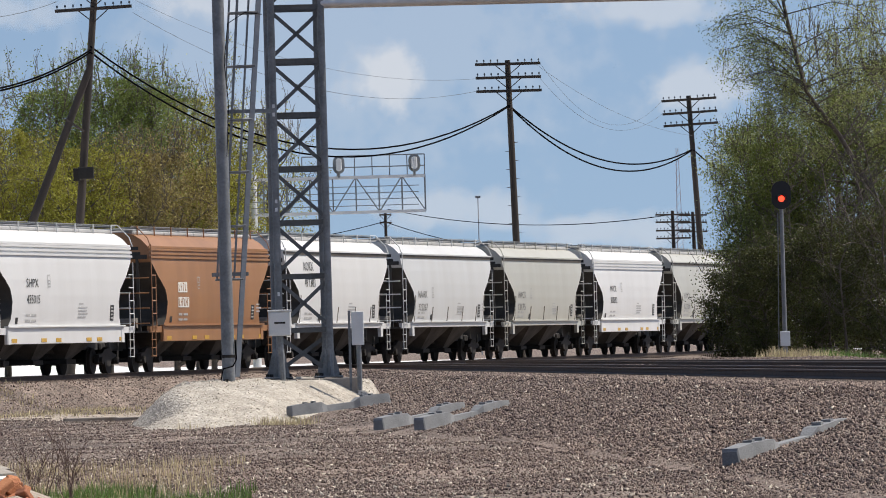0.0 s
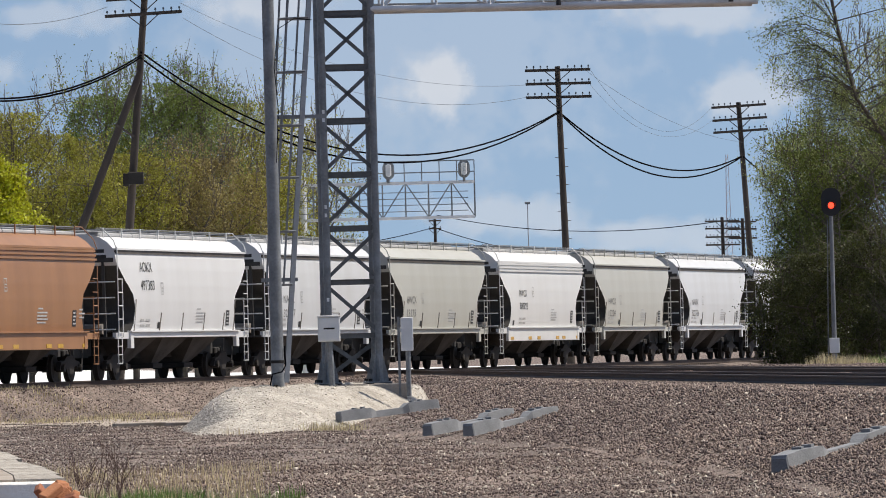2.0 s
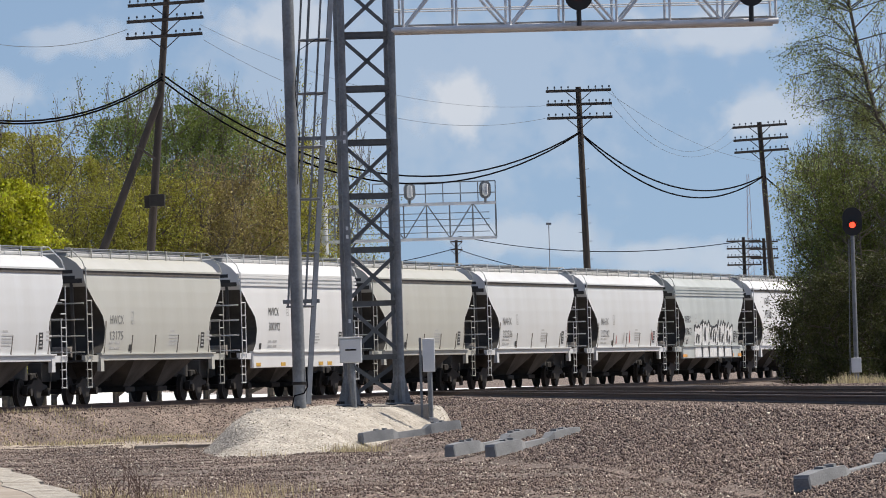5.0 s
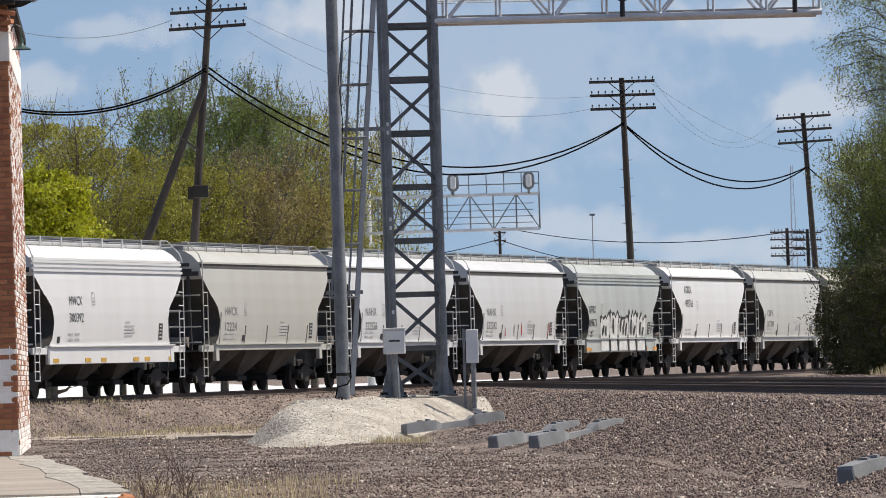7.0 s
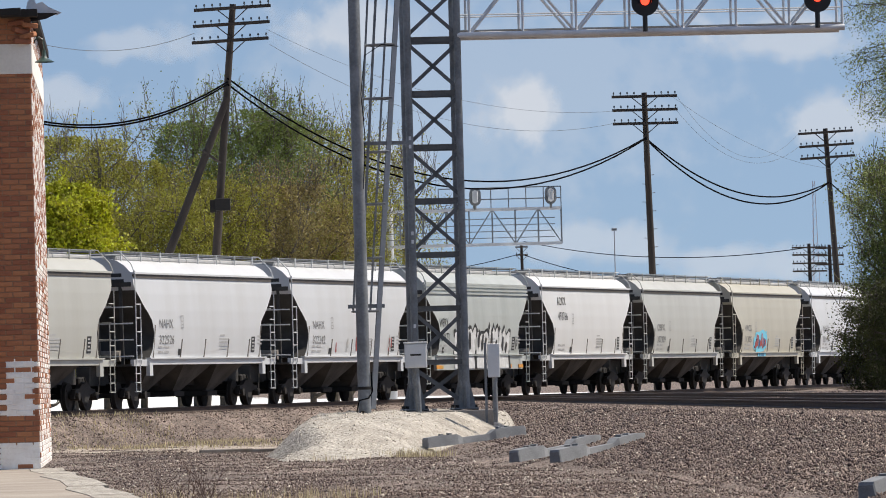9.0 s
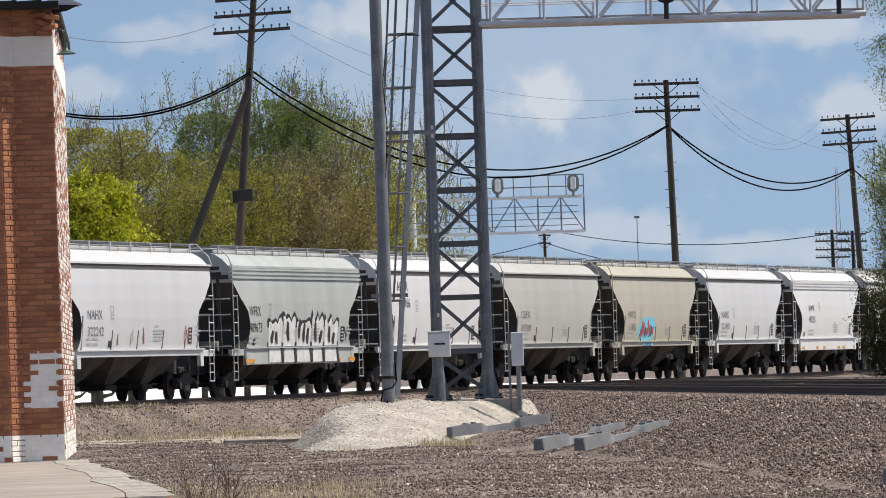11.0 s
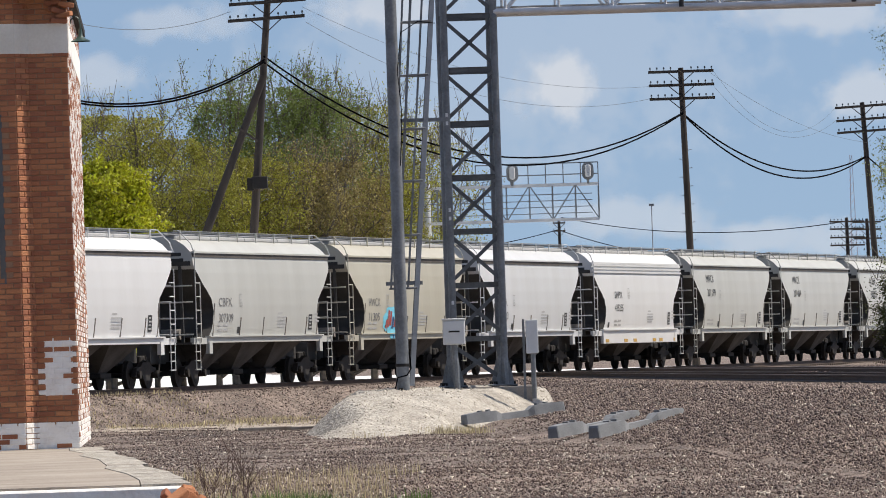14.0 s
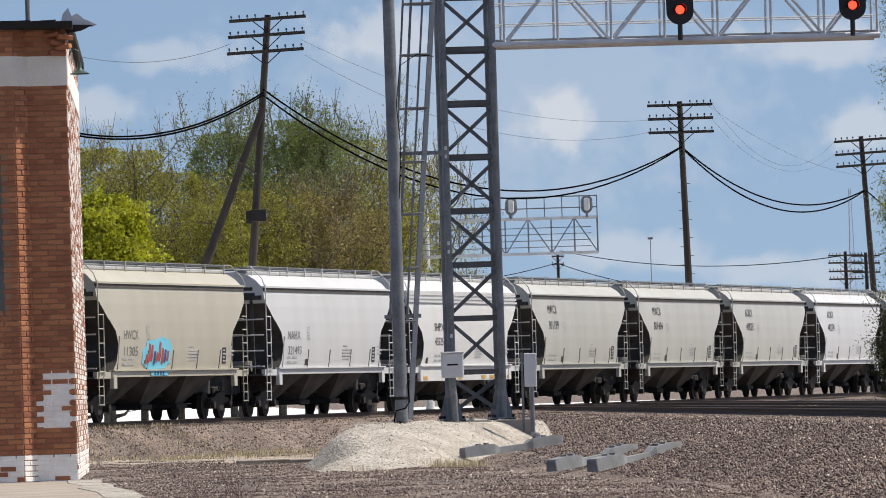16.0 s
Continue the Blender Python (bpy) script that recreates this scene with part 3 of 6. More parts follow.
# Grimy paint; its near-black second colour stands for the side sill's shadow.
P_HOPPER = material("grimy_shaded_hopper_paint", (0.105, 0.1, 0.094), 0.85, other=(0.014, 0.012, 0.011), scale=0.9)
M_WALK = material("walkway_grating", (0.33, 0.34, 0.34), 0.6, 0.3, scale=6)
M_YELLOW = material("yellow_reflector", (0.6, 0.36, 0.05), 0.5, scale=5)
M_LETTER = material("black_lettering", (0.03, 0.03, 0.03), 0.6, scale=5)
M_LETTERWHITE = material("white_lettering", (0.8, 0.78, 0.72), 0.6, scale=5)
M_GREYMARK = material("worn_grey_lettering", (0.2, 0.2, 0.2), 0.7, scale=5)
M_FADED = material("faded_grey_lettering", (0.47, 0.47, 0.46), 0.7, scale=5)

TRUCK = truck_meshes()

# paint, ribbed type, reporting mark, number, height of the lettering, label
CARS = [
    (P_SNOW, True, "SHPX", "435015", 2.75, "white covered hopper car with ribbed eave and yellow reflectors"),
    (P_RUST, True, "", "", 2.6, "rust-brown covered hopper car with stencilled white panels"),
    (P_SNOW, False, "AOKX", "497383", 3.3, "clean white covered hopper car with black lettering"),
    (P_WHITE, False, "NAHX", "322267", 2.6, "white covered hopper car with stained side posts"),
    (P_GREY, False, "HWCX", "13175", 2.6, "light grey covered hopper car with black lettering"),
    (P_SNOW, True, "MWCX", "300392", 2.85, "white covered hopper car with ribbed eave and yellow reflectors"),
    (P_GREY, False, "HWCX", "12224", 2.6, "light grey covered hopper car with black lettering"),
    (P_WHITE, False, "NAHX", "322526", 2.6, "white covered hopper car with stained side posts"),
    (P_WHITE, False, "NAHX", "322242", 2.6, "white covered hopper car with small faded graffiti"),
    (P_MOSS, True, "WFRX", "409673", 2.6, "dirty greenish grey hopper car with black and white graffiti"),
    (P_SNOW, False, "AOKX", "493766", 3.2, "clean white covered hopper car with black lettering"),
    (P_PALE, False, "CBFX", "307309", 2.6, "pale grey covered hopper car with stained side posts"),
    (P_TAN, False, "HWCX", "11305", 2.6, "tan-grey covered hopper car with blue and red graffiti"),
    (P_WHITE, False, "NAHX", "321493", 2.6, "white covered hopper car with stained side posts"),
    (P_SNOW, True, "SHPX", "435255", 2.75, "white covered hopper car with ribbed eave and yellow reflectors"),
    (P_PALE, False, "MWCX", "301199", 3.3, "pale grey covered hopper car with black lettering"),
    (P_PALE, False, "MWCX", "301404", 3.3, "pale grey covered hopper car with black lettering"),
    (P_PALE, False, "AOKX", "498251", 3.3, "pale grey covered hopper car with black lettering"),
    (P_WHITE, False, "AOKX", "482741", 3.3, "white covered hopper car with black lettering"),
    (P_PALE, False, "AOKX", "", 3.3, "pale grey covered hopper car with black lettering"),
]
CAR_TURN = math.atan2(-TRACK.y, -TRACK.x)


def car_pose(k, t):
    """Where car k stands at t seconds."""
    front = HEAD_AT + PITCH * (k - 6) - SPEED * t
    p = TRACK_AT + TRACK * (front + HALF)
    return Matrix.Translation(p) @ Matrix.Rotation(CAR_TURN, 4, "Z")


def repaint(ob, old, fresh):
    for o in (ob, *ob.children_recursive):
        for slot in o.material_slots:
            if slot.material == old:
                slot.link = "OBJECT"
                slot.material = fresh


def build_train():
    made, base = [], {}
    for k, (coat, ribbed, mark, number, height, label) in enumerate(CARS):
        if ribbed not in base:
            base[ribbed] = build_car(ribbed)
            car = base[ribbed]
        else:
            car = copy_thing(base[ribbed], Matrix())
        made.append(car)
    for k, (car, spec) in enumerate(zip(made, CARS)):
        repaint(car, P_WHITE, spec[0])
        tagged(car, spec[5])
        car.matrix_world = car_pose(k, 0)
    return made


train = build_train()


# ---- signal tower, cantilever and their fittings ----
def line_bar(m, p, q, w=0.08, h=0.05):
    m.bar(p, q, w, h)


def build_signal_bridge():
    base = Matrix.Translation((-0.70, 160.6, -0.12)) @ Matrix.Rotation(radians(5.0), 4, "Z")
    tower = empty("signal_bridge", base, "grey galvanized lattice signal bridge with red signals", "signal bridge")
    half, top = 0.6, 11.2
    corner = [(-half, -half), (half, -half), (half, half), (-half, half)]
    leg = Mesh().tube((0, 0, 0.05), (0, 0, top), 0.088, n=14).data("leg", M_STEEL, True)
    foot = Mesh().box(-0.28, 0.28, -0.28, 0.28, 0.02, 0.06, bevel=0.01)
    for k in (1, -1):
        for axis in ("x", "y"):
            foot.prism([(k * 0.07, 0.05), (k * 0.25, 0.05), (k * 0.22, 0.12), (k * 0.09, 0.68)], axis, -0.014, 0.014)
    foot = foot.data("foot", M_STEEL)
    bolt = Mesh().tube((0, 0, -0.1), (0, 0, 0.02), 0.06, n=8).tube((0, 0, 0.02), (0, 0, 0.13), 0.03, n=6).data("bolt", M_DARK)
    for x, y in corner:
        g = part("leg", leg, None, tower, at=Matrix.Translation((x, y, 0)))
        f = part("foot", foot, None, g)
        for bx in (-0.22, 0.22):
            for by in (-0.22, 0.22):
                part("bolt", bolt, None, f, at=Matrix.Translation((bx, by, 0)))
    levels = [1.17 + 1.29 * k for k in range(8)]
    for k, z in enumerate(levels):
        for (a, b), (c, d) in zip(corner, corner[1:] + corner[:1]):
            s = Mesh()
            s.bar((a, b, z), (c, d, z), 0.012, 0.12)
            s.bar((a, b, z + 0.055), (c, d, z + 0.055), 0.10, 0.012)
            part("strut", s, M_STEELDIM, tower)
            if k + 1 < len(levels) and not b == d == half:
                z2 = levels[k + 1] - 0.1
                for p, q in (((a, b, z + 0.1), (c, d, z2)), ((c, d, z + 0.1), (a, b, z2))):
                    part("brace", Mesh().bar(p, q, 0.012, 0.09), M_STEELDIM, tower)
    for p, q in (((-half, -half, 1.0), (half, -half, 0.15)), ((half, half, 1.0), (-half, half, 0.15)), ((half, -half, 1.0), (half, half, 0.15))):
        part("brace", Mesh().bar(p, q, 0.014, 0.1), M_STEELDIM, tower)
    for z in (4.02, 4.22, 2.0, 6.3, 6.5, 0.9):
        part("number_tag", Mesh().box(-half - 0.03, -half + 0.03, -half - 0.1, -half - 0.088, z, z + 0.09), M_SILVER, tower, "small white plate on the leg")
    # the cantilever truss
    inv = base.inverted()
    z0 = (inv @ Vector((0.25, 160.00, 8.87))).z
    tip = (inv @ Vector((9.49, 158.60, 8.81)))
    for y in (-0.62, 0.35):
        way = Vector((tip.x, y, z0))
        part("chord", Mesh().tube((half, y, z0), way, 0.078, n=12), M_BRIGHT, tower, smooth=True)
        part("chord", Mesh().tube((half, y, z0 + 1.55), (tip.x, y, z0 + 1.55), 0.08, n=12), M_BRIGHT, tower, smooth=True)
        n = 7
        for k in range(n + 1):
            x = half + 0.3 + (tip.x - half - 0.35) * k / n
            part("post", Mesh().tube((x, y, z0), (x, y, z0 + 1.55), 0.032, n=6), M_BRIGHT, tower)
            if k < n:
                x2 = half + 0.3 + (tip.x - half - 0.35) * (k + 1) / n
                up = k % 2
                part("diagonal", Mesh().tube((x, y, z0 + (1.55 if up else 0)), (x2, y, z0 + (0 if up else 1.55)), 0.035, n=6), M_BRIGHT, tower)
        for zr in (0.5, 1.0):
            part("hand_rail", Mesh().tube((half, y + 0.25, z0 + zr), (tip.x, y + 0.25, z0 + zr), 0.018, n=5), M_BRIGHT, tower)
    grate = Mesh().box(half, tip.x, -0.5, 0.25, z0 + 0.1, z0 + 0.13)
    part("walkway", grate, M_WALK, tower, "steel grating walkway")
    for k in range(26):
        x = half + 0.25 + (tip.x - half - 0.3) * k / 25
        part("cross_bar", Mesh().tube((x, -0.62, z0 - 0.02), (x, 0.35, z0 - 0.02), 0.022, n=5), M_BRIGHT, tower)
    for u in (4.61, 8.80):
        p = inv @ Vector((u, 158.6, 0))
        zc = z0 + 0.83
        head(tower, Matrix.Translation((p.x, -0.95, zc)))
        part("signal_stem", Mesh().tube((p.x, -0.9, z0 - 0.02), (p.x, -0.9, zc - 0.4), 0.06, n=8), M_BLACK, tower)
    return tower


def oval(w, h, n=28):
    """A racetrack outline, w wide and h high."""
    r, out = w / 2, []
    for k in range(n):
        t = 2 * math.pi * k / n
        out.append((r * math.cos(t), r * math.sin(t) + (h / 2 - r) * (1 if math.sin(t) > 0 else -1)))
    return out


def head(parent, m, back=False):
    """A signal head: oval backboard, hood and lens, facing -y."""
    board = part("backboard", Mesh().prism(oval(0.66, 0.96), "y", -0.02, 0.02), M_BLACK if not back else M_STEEL, parent, "oval black backboard" if not back else "grey oval signal back", at=m)
    if back:
        box = Mesh().box(-0.16, 0.16, -0.32, -0.02, -0.3, 0.3, bevel=0.04)
        for z in (-0.22, 0.0, 0.22):
            box.tube((0, -0.36, z), (0, -0.02, z), 0.13, n=10)
        part("housing", box, M_SILVER, board)
        return board
    hood = Mesh()
    n = 16
    for k in range(n):
        a, b = math.pi * (k / n * 1.3 - 0.15), math.pi * ((k + 1) / n * 1.3 - 0.15)
        hood.face([(0.15 * math.cos(a), -0.02, 0.15 * math.sin(a) - 0.12), (0.15 * math.cos(b), -0.02, 0.15 * math.sin(b) - 0.12), (0.14 * math.cos(b), -0.3, 0.14 * math.sin(b) - 0.12), (0.14 * math.cos(a), -0.3, 0.14 * math.sin(a) - 0.12)])
    part("hood", hood, M_BLACK, board)
    part("lens", Mesh().tube((0, -0.02, -0.12), (0, -0.05, -0.12), 0.105, n=20), M_RED, board, "glowing red signal lens")
    part("housing", Mesh().box(-0.18, 0.18, 0.02, 0.34, -0.3, 0.25, bevel=0.04), M_BLACK, board)
    return board


build_signal_bridge()

pad = tagged(new("tower_foundation", Mesh().box(-1.75, 0.6, 159.4, 162.4, -0.6, -0.115, bevel=0.02).data("tower_foundation", M_CONCRETE)), "pale concrete foundation slab under the signal tower", "foundation")

# the tall mast beside the tower
mast = empty("steel_mast", Matrix.Translation((-2.41, 155.00, -0.11)), "tall round galvanized steel mast with a cable at its foot", "mast")
part("tube", Mesh().tube((0, 0, -0.4), (-0.02, 0, 11.5), 0.152, 0.135, n=20), M_STEEL, mast, smooth=True)
part("band", Mesh().tube((0, 0, 0.55), (0, 0, 0.62), 0.172, n=20), M_DARK, mast)
part("cable", Mesh().path([(0.17, -0.05, 0.95), (0.19, -0.08, 0.5), (0.1, -0.18, 0.35), (-0.12, -0.2, 0.3), (-0.18, -0.15, 0.05), (-0.1, -0.2, -0.05)], 0.018), M_WIRE, mast)
part("junction", Mesh().box(-0.1, 0.0, -0.28, -0.16, -0.08, 0.06, bevel=0.01), M_DARK, mast)
part("conduit", Mesh().path([(0.1, -0.18, 5.2), (0.17, -0.1, 6.4), (0.1, -0.16, 7.4), (0.2, -0.1, 8.3), (0.6, 0, 8.55), (1.0, 0, 8.5)], 0.01), M_WIRE, mast)


def build_ladder():
    foot, topp = Vector((-2.24, 157.50, -0.02)), Vector((-1.39, 157.50, 10.08))
    lad = empty("caged_ladder", Matrix.Translation(foot), "galvanized steel ladder with safety cage beside the mast", "ladder")
    up = topp - foot
    part("stile", Mesh().bar((0, 0, 0), up, 0.11, 0.06, (0, 1, 0)), M_SHEEN, lad)
    part("stile", Mesh().bar((-0.02, 0.42, 0), up + Vector((-0.02, 0.42, 0)), 0.12, 0.06, (0, 1, 0)), M_STEEL, lad)
    n = int(up.length / 0.305)
    for k in range(1, n):
        p = up * (k / n)
        part("rung", Mesh().tube(p, p + Vector((-0.02, 0.42, 0)), 0.014, n=5), M_STEEL, lad)
    lo, hi = 0.228, 1.0
    for k, f in enumerate((lo, 0.352, 0.478, 0.6, 0.725, 0.85, 0.97)):
        p = up * f
        w = 0.62 + 0.1 * f
        pts = [p + Vector((-w * math.sin(t) * 1.0, 0.21 - 0.34 * math.cos(t), 0)) for t in [math.pi * j / 10 for j in range(11)]]
        part("hoop", Mesh().path(pts, 0.028, n=5), M_STEEL, lad)
    for t in (0.35, 0.8, 1.57, 2.3):
        a, b = up * lo, up * 1.0
        part("cage_bar", Mesh().bar(a + Vector((-0.62 * math.sin(t), 0.21 - 0.34 * math.cos(t), 0)), b + Vector((-0.72 * math.sin(t), 0.21 - 0.34 * math.cos(t), 0)), 0.05, 0.012, (0, 1, 0)), M_STEEL, lad)
    for f, reach in ((0.24, 0.12), (0.62, 0.45)):
        p = up * f
        part("bracket", Mesh().bar(p + Vector((-0.75, 0.1, 0)), p + Vector((reach, 0.1, 0)), 0.06, 0.09), M_STEEL, lad)


build_ladder()

# cabinet on a post and the narrow relay box
cabinet = empty("control_cabinet", Matrix.Translation((-1.18, 158.60, -0.06)), "grey metal control cabinet on a steel post", "electrical cabinet")
part("post", Mesh().path([(0, 0, -0.3), (-0.02, 0, 0.5), (-0.06, 0, 1.0)], 0.075, n=10), M_STEEL, cabinet)
box = part("box", Mesh().box(-0.31, 0.22, -0.17, 0.17, 0.98, 1.56, bevel=0.012), M_SILVER, cabinet)
part("door", Mesh().box(-0.29, 0.2, -0.19, -0.172, 1.0, 1.54, bevel=0.006), M_SILVER, box)
part("lid", Mesh().box(-0.33, 0.24, -0.2, 0.19, 1.56, 1.6, bevel=0.01), M_SILVER, box)
part("maker_plate", Mesh().box(-0.17, 0.09, -0.196, -0.191, 1.27, 1.31), M_DARK, box, "dark unreadable maker's mark")
relay = empty("relay_box", Matrix.Translation((0.61, 157.00, -0.11)), "tall narrow grey metal box on a post", "electrical box")
part("post", Mesh().tube((0.02, 0.02, -0.3), (0.02, 0.02, 1.1), 0.06, n=10), M_STEEL, relay)
part("box", Mesh().box(-0.14, 0.15, -0.1, 0.12, 0.76, 1.55, bevel=0.012), M_SILVER, relay)
part("side_rail", Mesh().bar((-0.19, 0, -0.3), (-0.19, 0, 1.57), 0.06, 0.03, (0, 1, 0)), M_STEEL, relay)

# signal on its mast beyond the tracks
sig = empty("mast_signal", Matrix.Translation((15.28, 225, -0.2)), "black oval red signal on a slim steel mast", "railway signal")
zt = 5.34 + 0.2
part("mast", Mesh().tube((0, 0, 0), (0, 0, zt - 0.4), 0.085, 0.065, n=12), M_STEEL, sig, smooth=True)
part("base_box", Mesh().box(-0.16, 0.16, -0.16, 0.16, 0.45, 0.95, bevel=0.01), M_SILVER, sig)
part("ladder_rail", Mesh().bar((-0.22, 0.05, 0.1), (-0.12, 0.05, zt - 0.6), 0.03, 0.03), M_STEEL, sig)
head(sig, Matrix.Translation((0, -0.1, zt)))


# ---- the far cantilever ----
def build_far_cantilever():
    Z = 305
    org = Vector((-3.43, Z, 0))
    far = empty("far_cantilever", Matrix.Translation(org), "distant galvanized signal cantilever with railings, seen from behind", "signal bridge")
    xr, xl = 4.46 - org.x, -5.03 - org.x
    zb, ztop, zr = 6.81, 8.41, 9.39
    for y in (0, 0.9):
        for z in (zb, ztop):
            part("chord", Mesh().bar((xl, y, z), (xr, y, z), 0.12, 0.12), M_BRIGHT, far)
        n = 9
        for k in range(n + 1):
            x = xl + (xr - xl) * k / n
            part("post", Mesh().bar((x, y, zb), (x, y, ztop), 0.06, 0.06, (0, 1, 0)), M_STEEL, far)
            if k < n and y == 0:
                x2 = xl + (xr - xl) * (k + 1) / n
                part("diagonal", Mesh().bar((x, y, zb if k % 2 else ztop), (x2, y, ztop if k % 2 else zb), 0.05, 0.05), M_STEEL, far)
        if y == 0:
            for k in range(1, 5):
                z = zb + (ztop - zb) * k / 5.5
                part("rail", Mesh().bar((xl + 1.4, y - 0.05, z), (xr - 0.3, y - 0.05, z), 0.035, 0.035), M_STEEL, far)
    for z in (zr, zr - 0.52):
        part("hand_rail", Mesh().bar((xr - 5.6, 0, z), (xr, 0, z), 0.05, 0.05), M_STEEL, far)
    for k in range(8):
        x = xr - 5.6 + 0.8 * k
        part("rail_post", Mesh().bar((x, 0, ztop), (x, 0, zr), 0.045, 0.045, (0, 1, 0)), M_STEEL, far)
    part("mast", Mesh().tube((0, 0.45, -0.4), (0, 0.45, ztop + 0.3), 0.2, n=14), M_BRIGHT, far, smooth=True)
    for x in (xl, xl - 0.3):
        part("ladder_rail", Mesh().bar((x, 0, zb - 3.5), (x, 0, ztop + 0.1), 0.05, 0.05, (0, 1, 0)), M_BRIGHT, far)
    for k in range(18):
        z = zb - 3.4 + 0.3 * k
        part("rung", Mesh().bar((xl, 0, z), (xl - 0.3, 0, z), 0.04, 0.04), M_BRIGHT, far)
    for xh in (0.54, 3.99):
        x = xh - org.x
        hd = head(far, Matrix.Translation((x, -0.3, ztop + 0.58)) @ Matrix.Diagonal((0.82, 1, 0.86, 1)), back=True)
        part("stem", Mesh().tube((x, -0.25, ztop), (x, -0.25, ztop + 0.25), 0.06, n=8), M_STEEL, far)


build_far_cantilever()


# ---- utility poles and wires ----
def build_pole(foot, top, arms, arm_width, arm_turn, label, steps=False, pins=10, tilt=0.0):
    foot, top = Vector(foot), Vector(top)
    pole = empty("utility_pole", Matrix.Translation(foot), label, "utility pole", "poles of the line")
    up = top - foot
    part("shaft", Mesh().tube((0, 0, 0), up, 0.2, 0.13, n=12), M_POLE, pole, smooth=True)
    side = Vector((math.cos(radians(arm_turn)), math.sin(radians(arm_turn)), 0))
    side.z = tilt
    for z in arms:
        c = up * ((z - foot.z) / up.z) + Vector((0, -0.2, 0))
        arm = part("crossarm", Mesh().bar(c - side * arm_width / 2, c + side * arm_width / 2, 0.1, 0.13), M_POLE, pole)
        for s in (1, -1):
            part("arm_brace", Mesh().bar(c + side * s * 0.65, c + Vector((0, 0.02, -0.55)), 0.03, 0.04), M_POLE, pole)
        for k in range(pins):
            p = c + side * (arm_width * (-0.47 + 0.94 * k / (pins - 1)))
            if abs(k - (pins - 1) / 2) < 0.6:
                continue
            ins = Mesh().tube(p + Vector((0, 0, 0.06)), p + Vector((0, 0, 0.16)), 0.015, n=5)
            ins.tube(p + Vector((0, 0, 0.13)), p + Vector((0, 0, 0.22)), 0.045, 0.03, n=8)
            part("insulator", ins, M_GLASS, arm, "small glass insulator")
    if steps:
        for k in range(14):
            z = 4.5 + 0.42 * k
            c = up * ((z - foot.z) / up.z)
            s = 1 if k % 2 else -1
            part("pole_step", Mesh().tube(c, c + Vector((s * 0.3, 0, 0.03)), 0.014, n=5), M_RAIL, pole)
    return pole


pole_a = build_pole((-10.41, 265.00, -0.20), (-8.95, 265.00, 15.80), [15.64, 15.00, 14.35], 3.05, 4, "weathered wooden pole with three crossarms and a push brace", tilt=0.045)
a0 = Vector((-10.41, 265.00, -0.20))
part("push_brace", Mesh().tube(Vector((-13.59, 264.00, 1.24)) - a0, Vector((-9.25, 264.60, 12.07)) - a0, 0.19, 0.14, n=10), M_POLE, pole_a, smooth=True)
part("brace_tie", Mesh().bar(Vector((-10.27, 264.30, 9.99)) - a0, Vector((-9.58, 264.60, 9.49)) - a0, 0.08, 0.08), M_POLE, pole_a)
c = Vector((-9.54, 264.60, 7.83)) - a0
part("terminal_box", Mesh().box(c.x - 0.3, c.x + 0.32, c.y - 0.45, c.y - 0.1, c.z - 0.24, c.z + 0.24, bevel=0.02), M_DARK, pole_a, "black terminal box")
part("box_bracket", Mesh().box(c.x - 0.5, c.x - 0.24, c.y - 0.2, c.y + 0.15, c.z - 0.3, c.z + 0.2, bevel=0.02), M_DARK, pole_a)
build_pole((8.85, 311.00, -0.99), (8.55, 311.00, 13.82), [13.64, 13.01, 12.38], 3.05, 2, "weathered wooden pole with three crossarms and step pegs", steps=True)
build_pole((20.27, 358.00, -1.24), (19.50, 358.00, 13.65), [13.44, 12.74, 12.10], 3.05, 14, "weathered wooden pole with three crossarms beside the thicket", tilt=0.05)
build_pole((26.93, 520.00, -0.87), (26.81, 520.00, 10.65), [10.34, 9.77, 9.11, 8.50], 3.0, 25, "distant wooden pole with four crossarms")
build_pole((28.65, 521.00, -0.93), (28.44, 521.00, 10.54), [10.27, 9.70, 8.99], 2.4, 25, "distant wooden pole with three crossarms")
build_pole((5.20, 600.00, -1.04), (5.12, 600.00, 12.82), [12.56, 11.85], 1.2, 30, "small distant wooden pole with short arms", pins=4)


def wire(p, q, sag, r, mat, label, name="overhead_cable"):
    p, q = Vector(p), Vector(q)
    pts = [p.lerp(q, k / 24) - Vector((0, 0, 4 * sag * (k / 24) * (1 - k / 24))) for k in range(25)]
    return tagged(new(name, Mesh().path(pts, r, n=5).data(name, mat, True)), label, "cable", "cables of the pole line")


BLACK = "thick black cable sagging between wooden poles"
for dz, ds in ((0, 0), (0.3, 0.35)):
    up = Vector((0, 0, dz))
    wire(Vector((-19.96, 228.00, 12.5)) + up * 0.2, Vector((-9.22, 264.80, 12.62)) + up * 0.3, 2.2 - ds * 0.05, 0.038, M_WIRE, BLACK)
    wire(Vector((-9.22, 264.80, 12.6)) + up * 0.8, Vector((8.56, 310.80, 11.66)) + up * 0.12, 3.18 - ds * 0.6, 0.038, M_WIRE, BLACK)
    wire(Vector((8.56, 310.80, 11.66)) + up * 0.12, Vector((19.58, 357.80, 10.70)) + up * 0.12, 1.95 - ds, 0.04, M_WIRE, BLACK)
    wire(Vector((19.70, 357.80, 10.70)), (30.98, 400.00, 7.42), 1.0, 0.04, M_WIRE, BLACK)
FINE = "thin weathered line wire between wooden poles"
wire((-20.66, 228.00, 16.07), (-10.51, 265.00, 14.68), 1.89, 0.012, M_FINEWIRE, FINE)
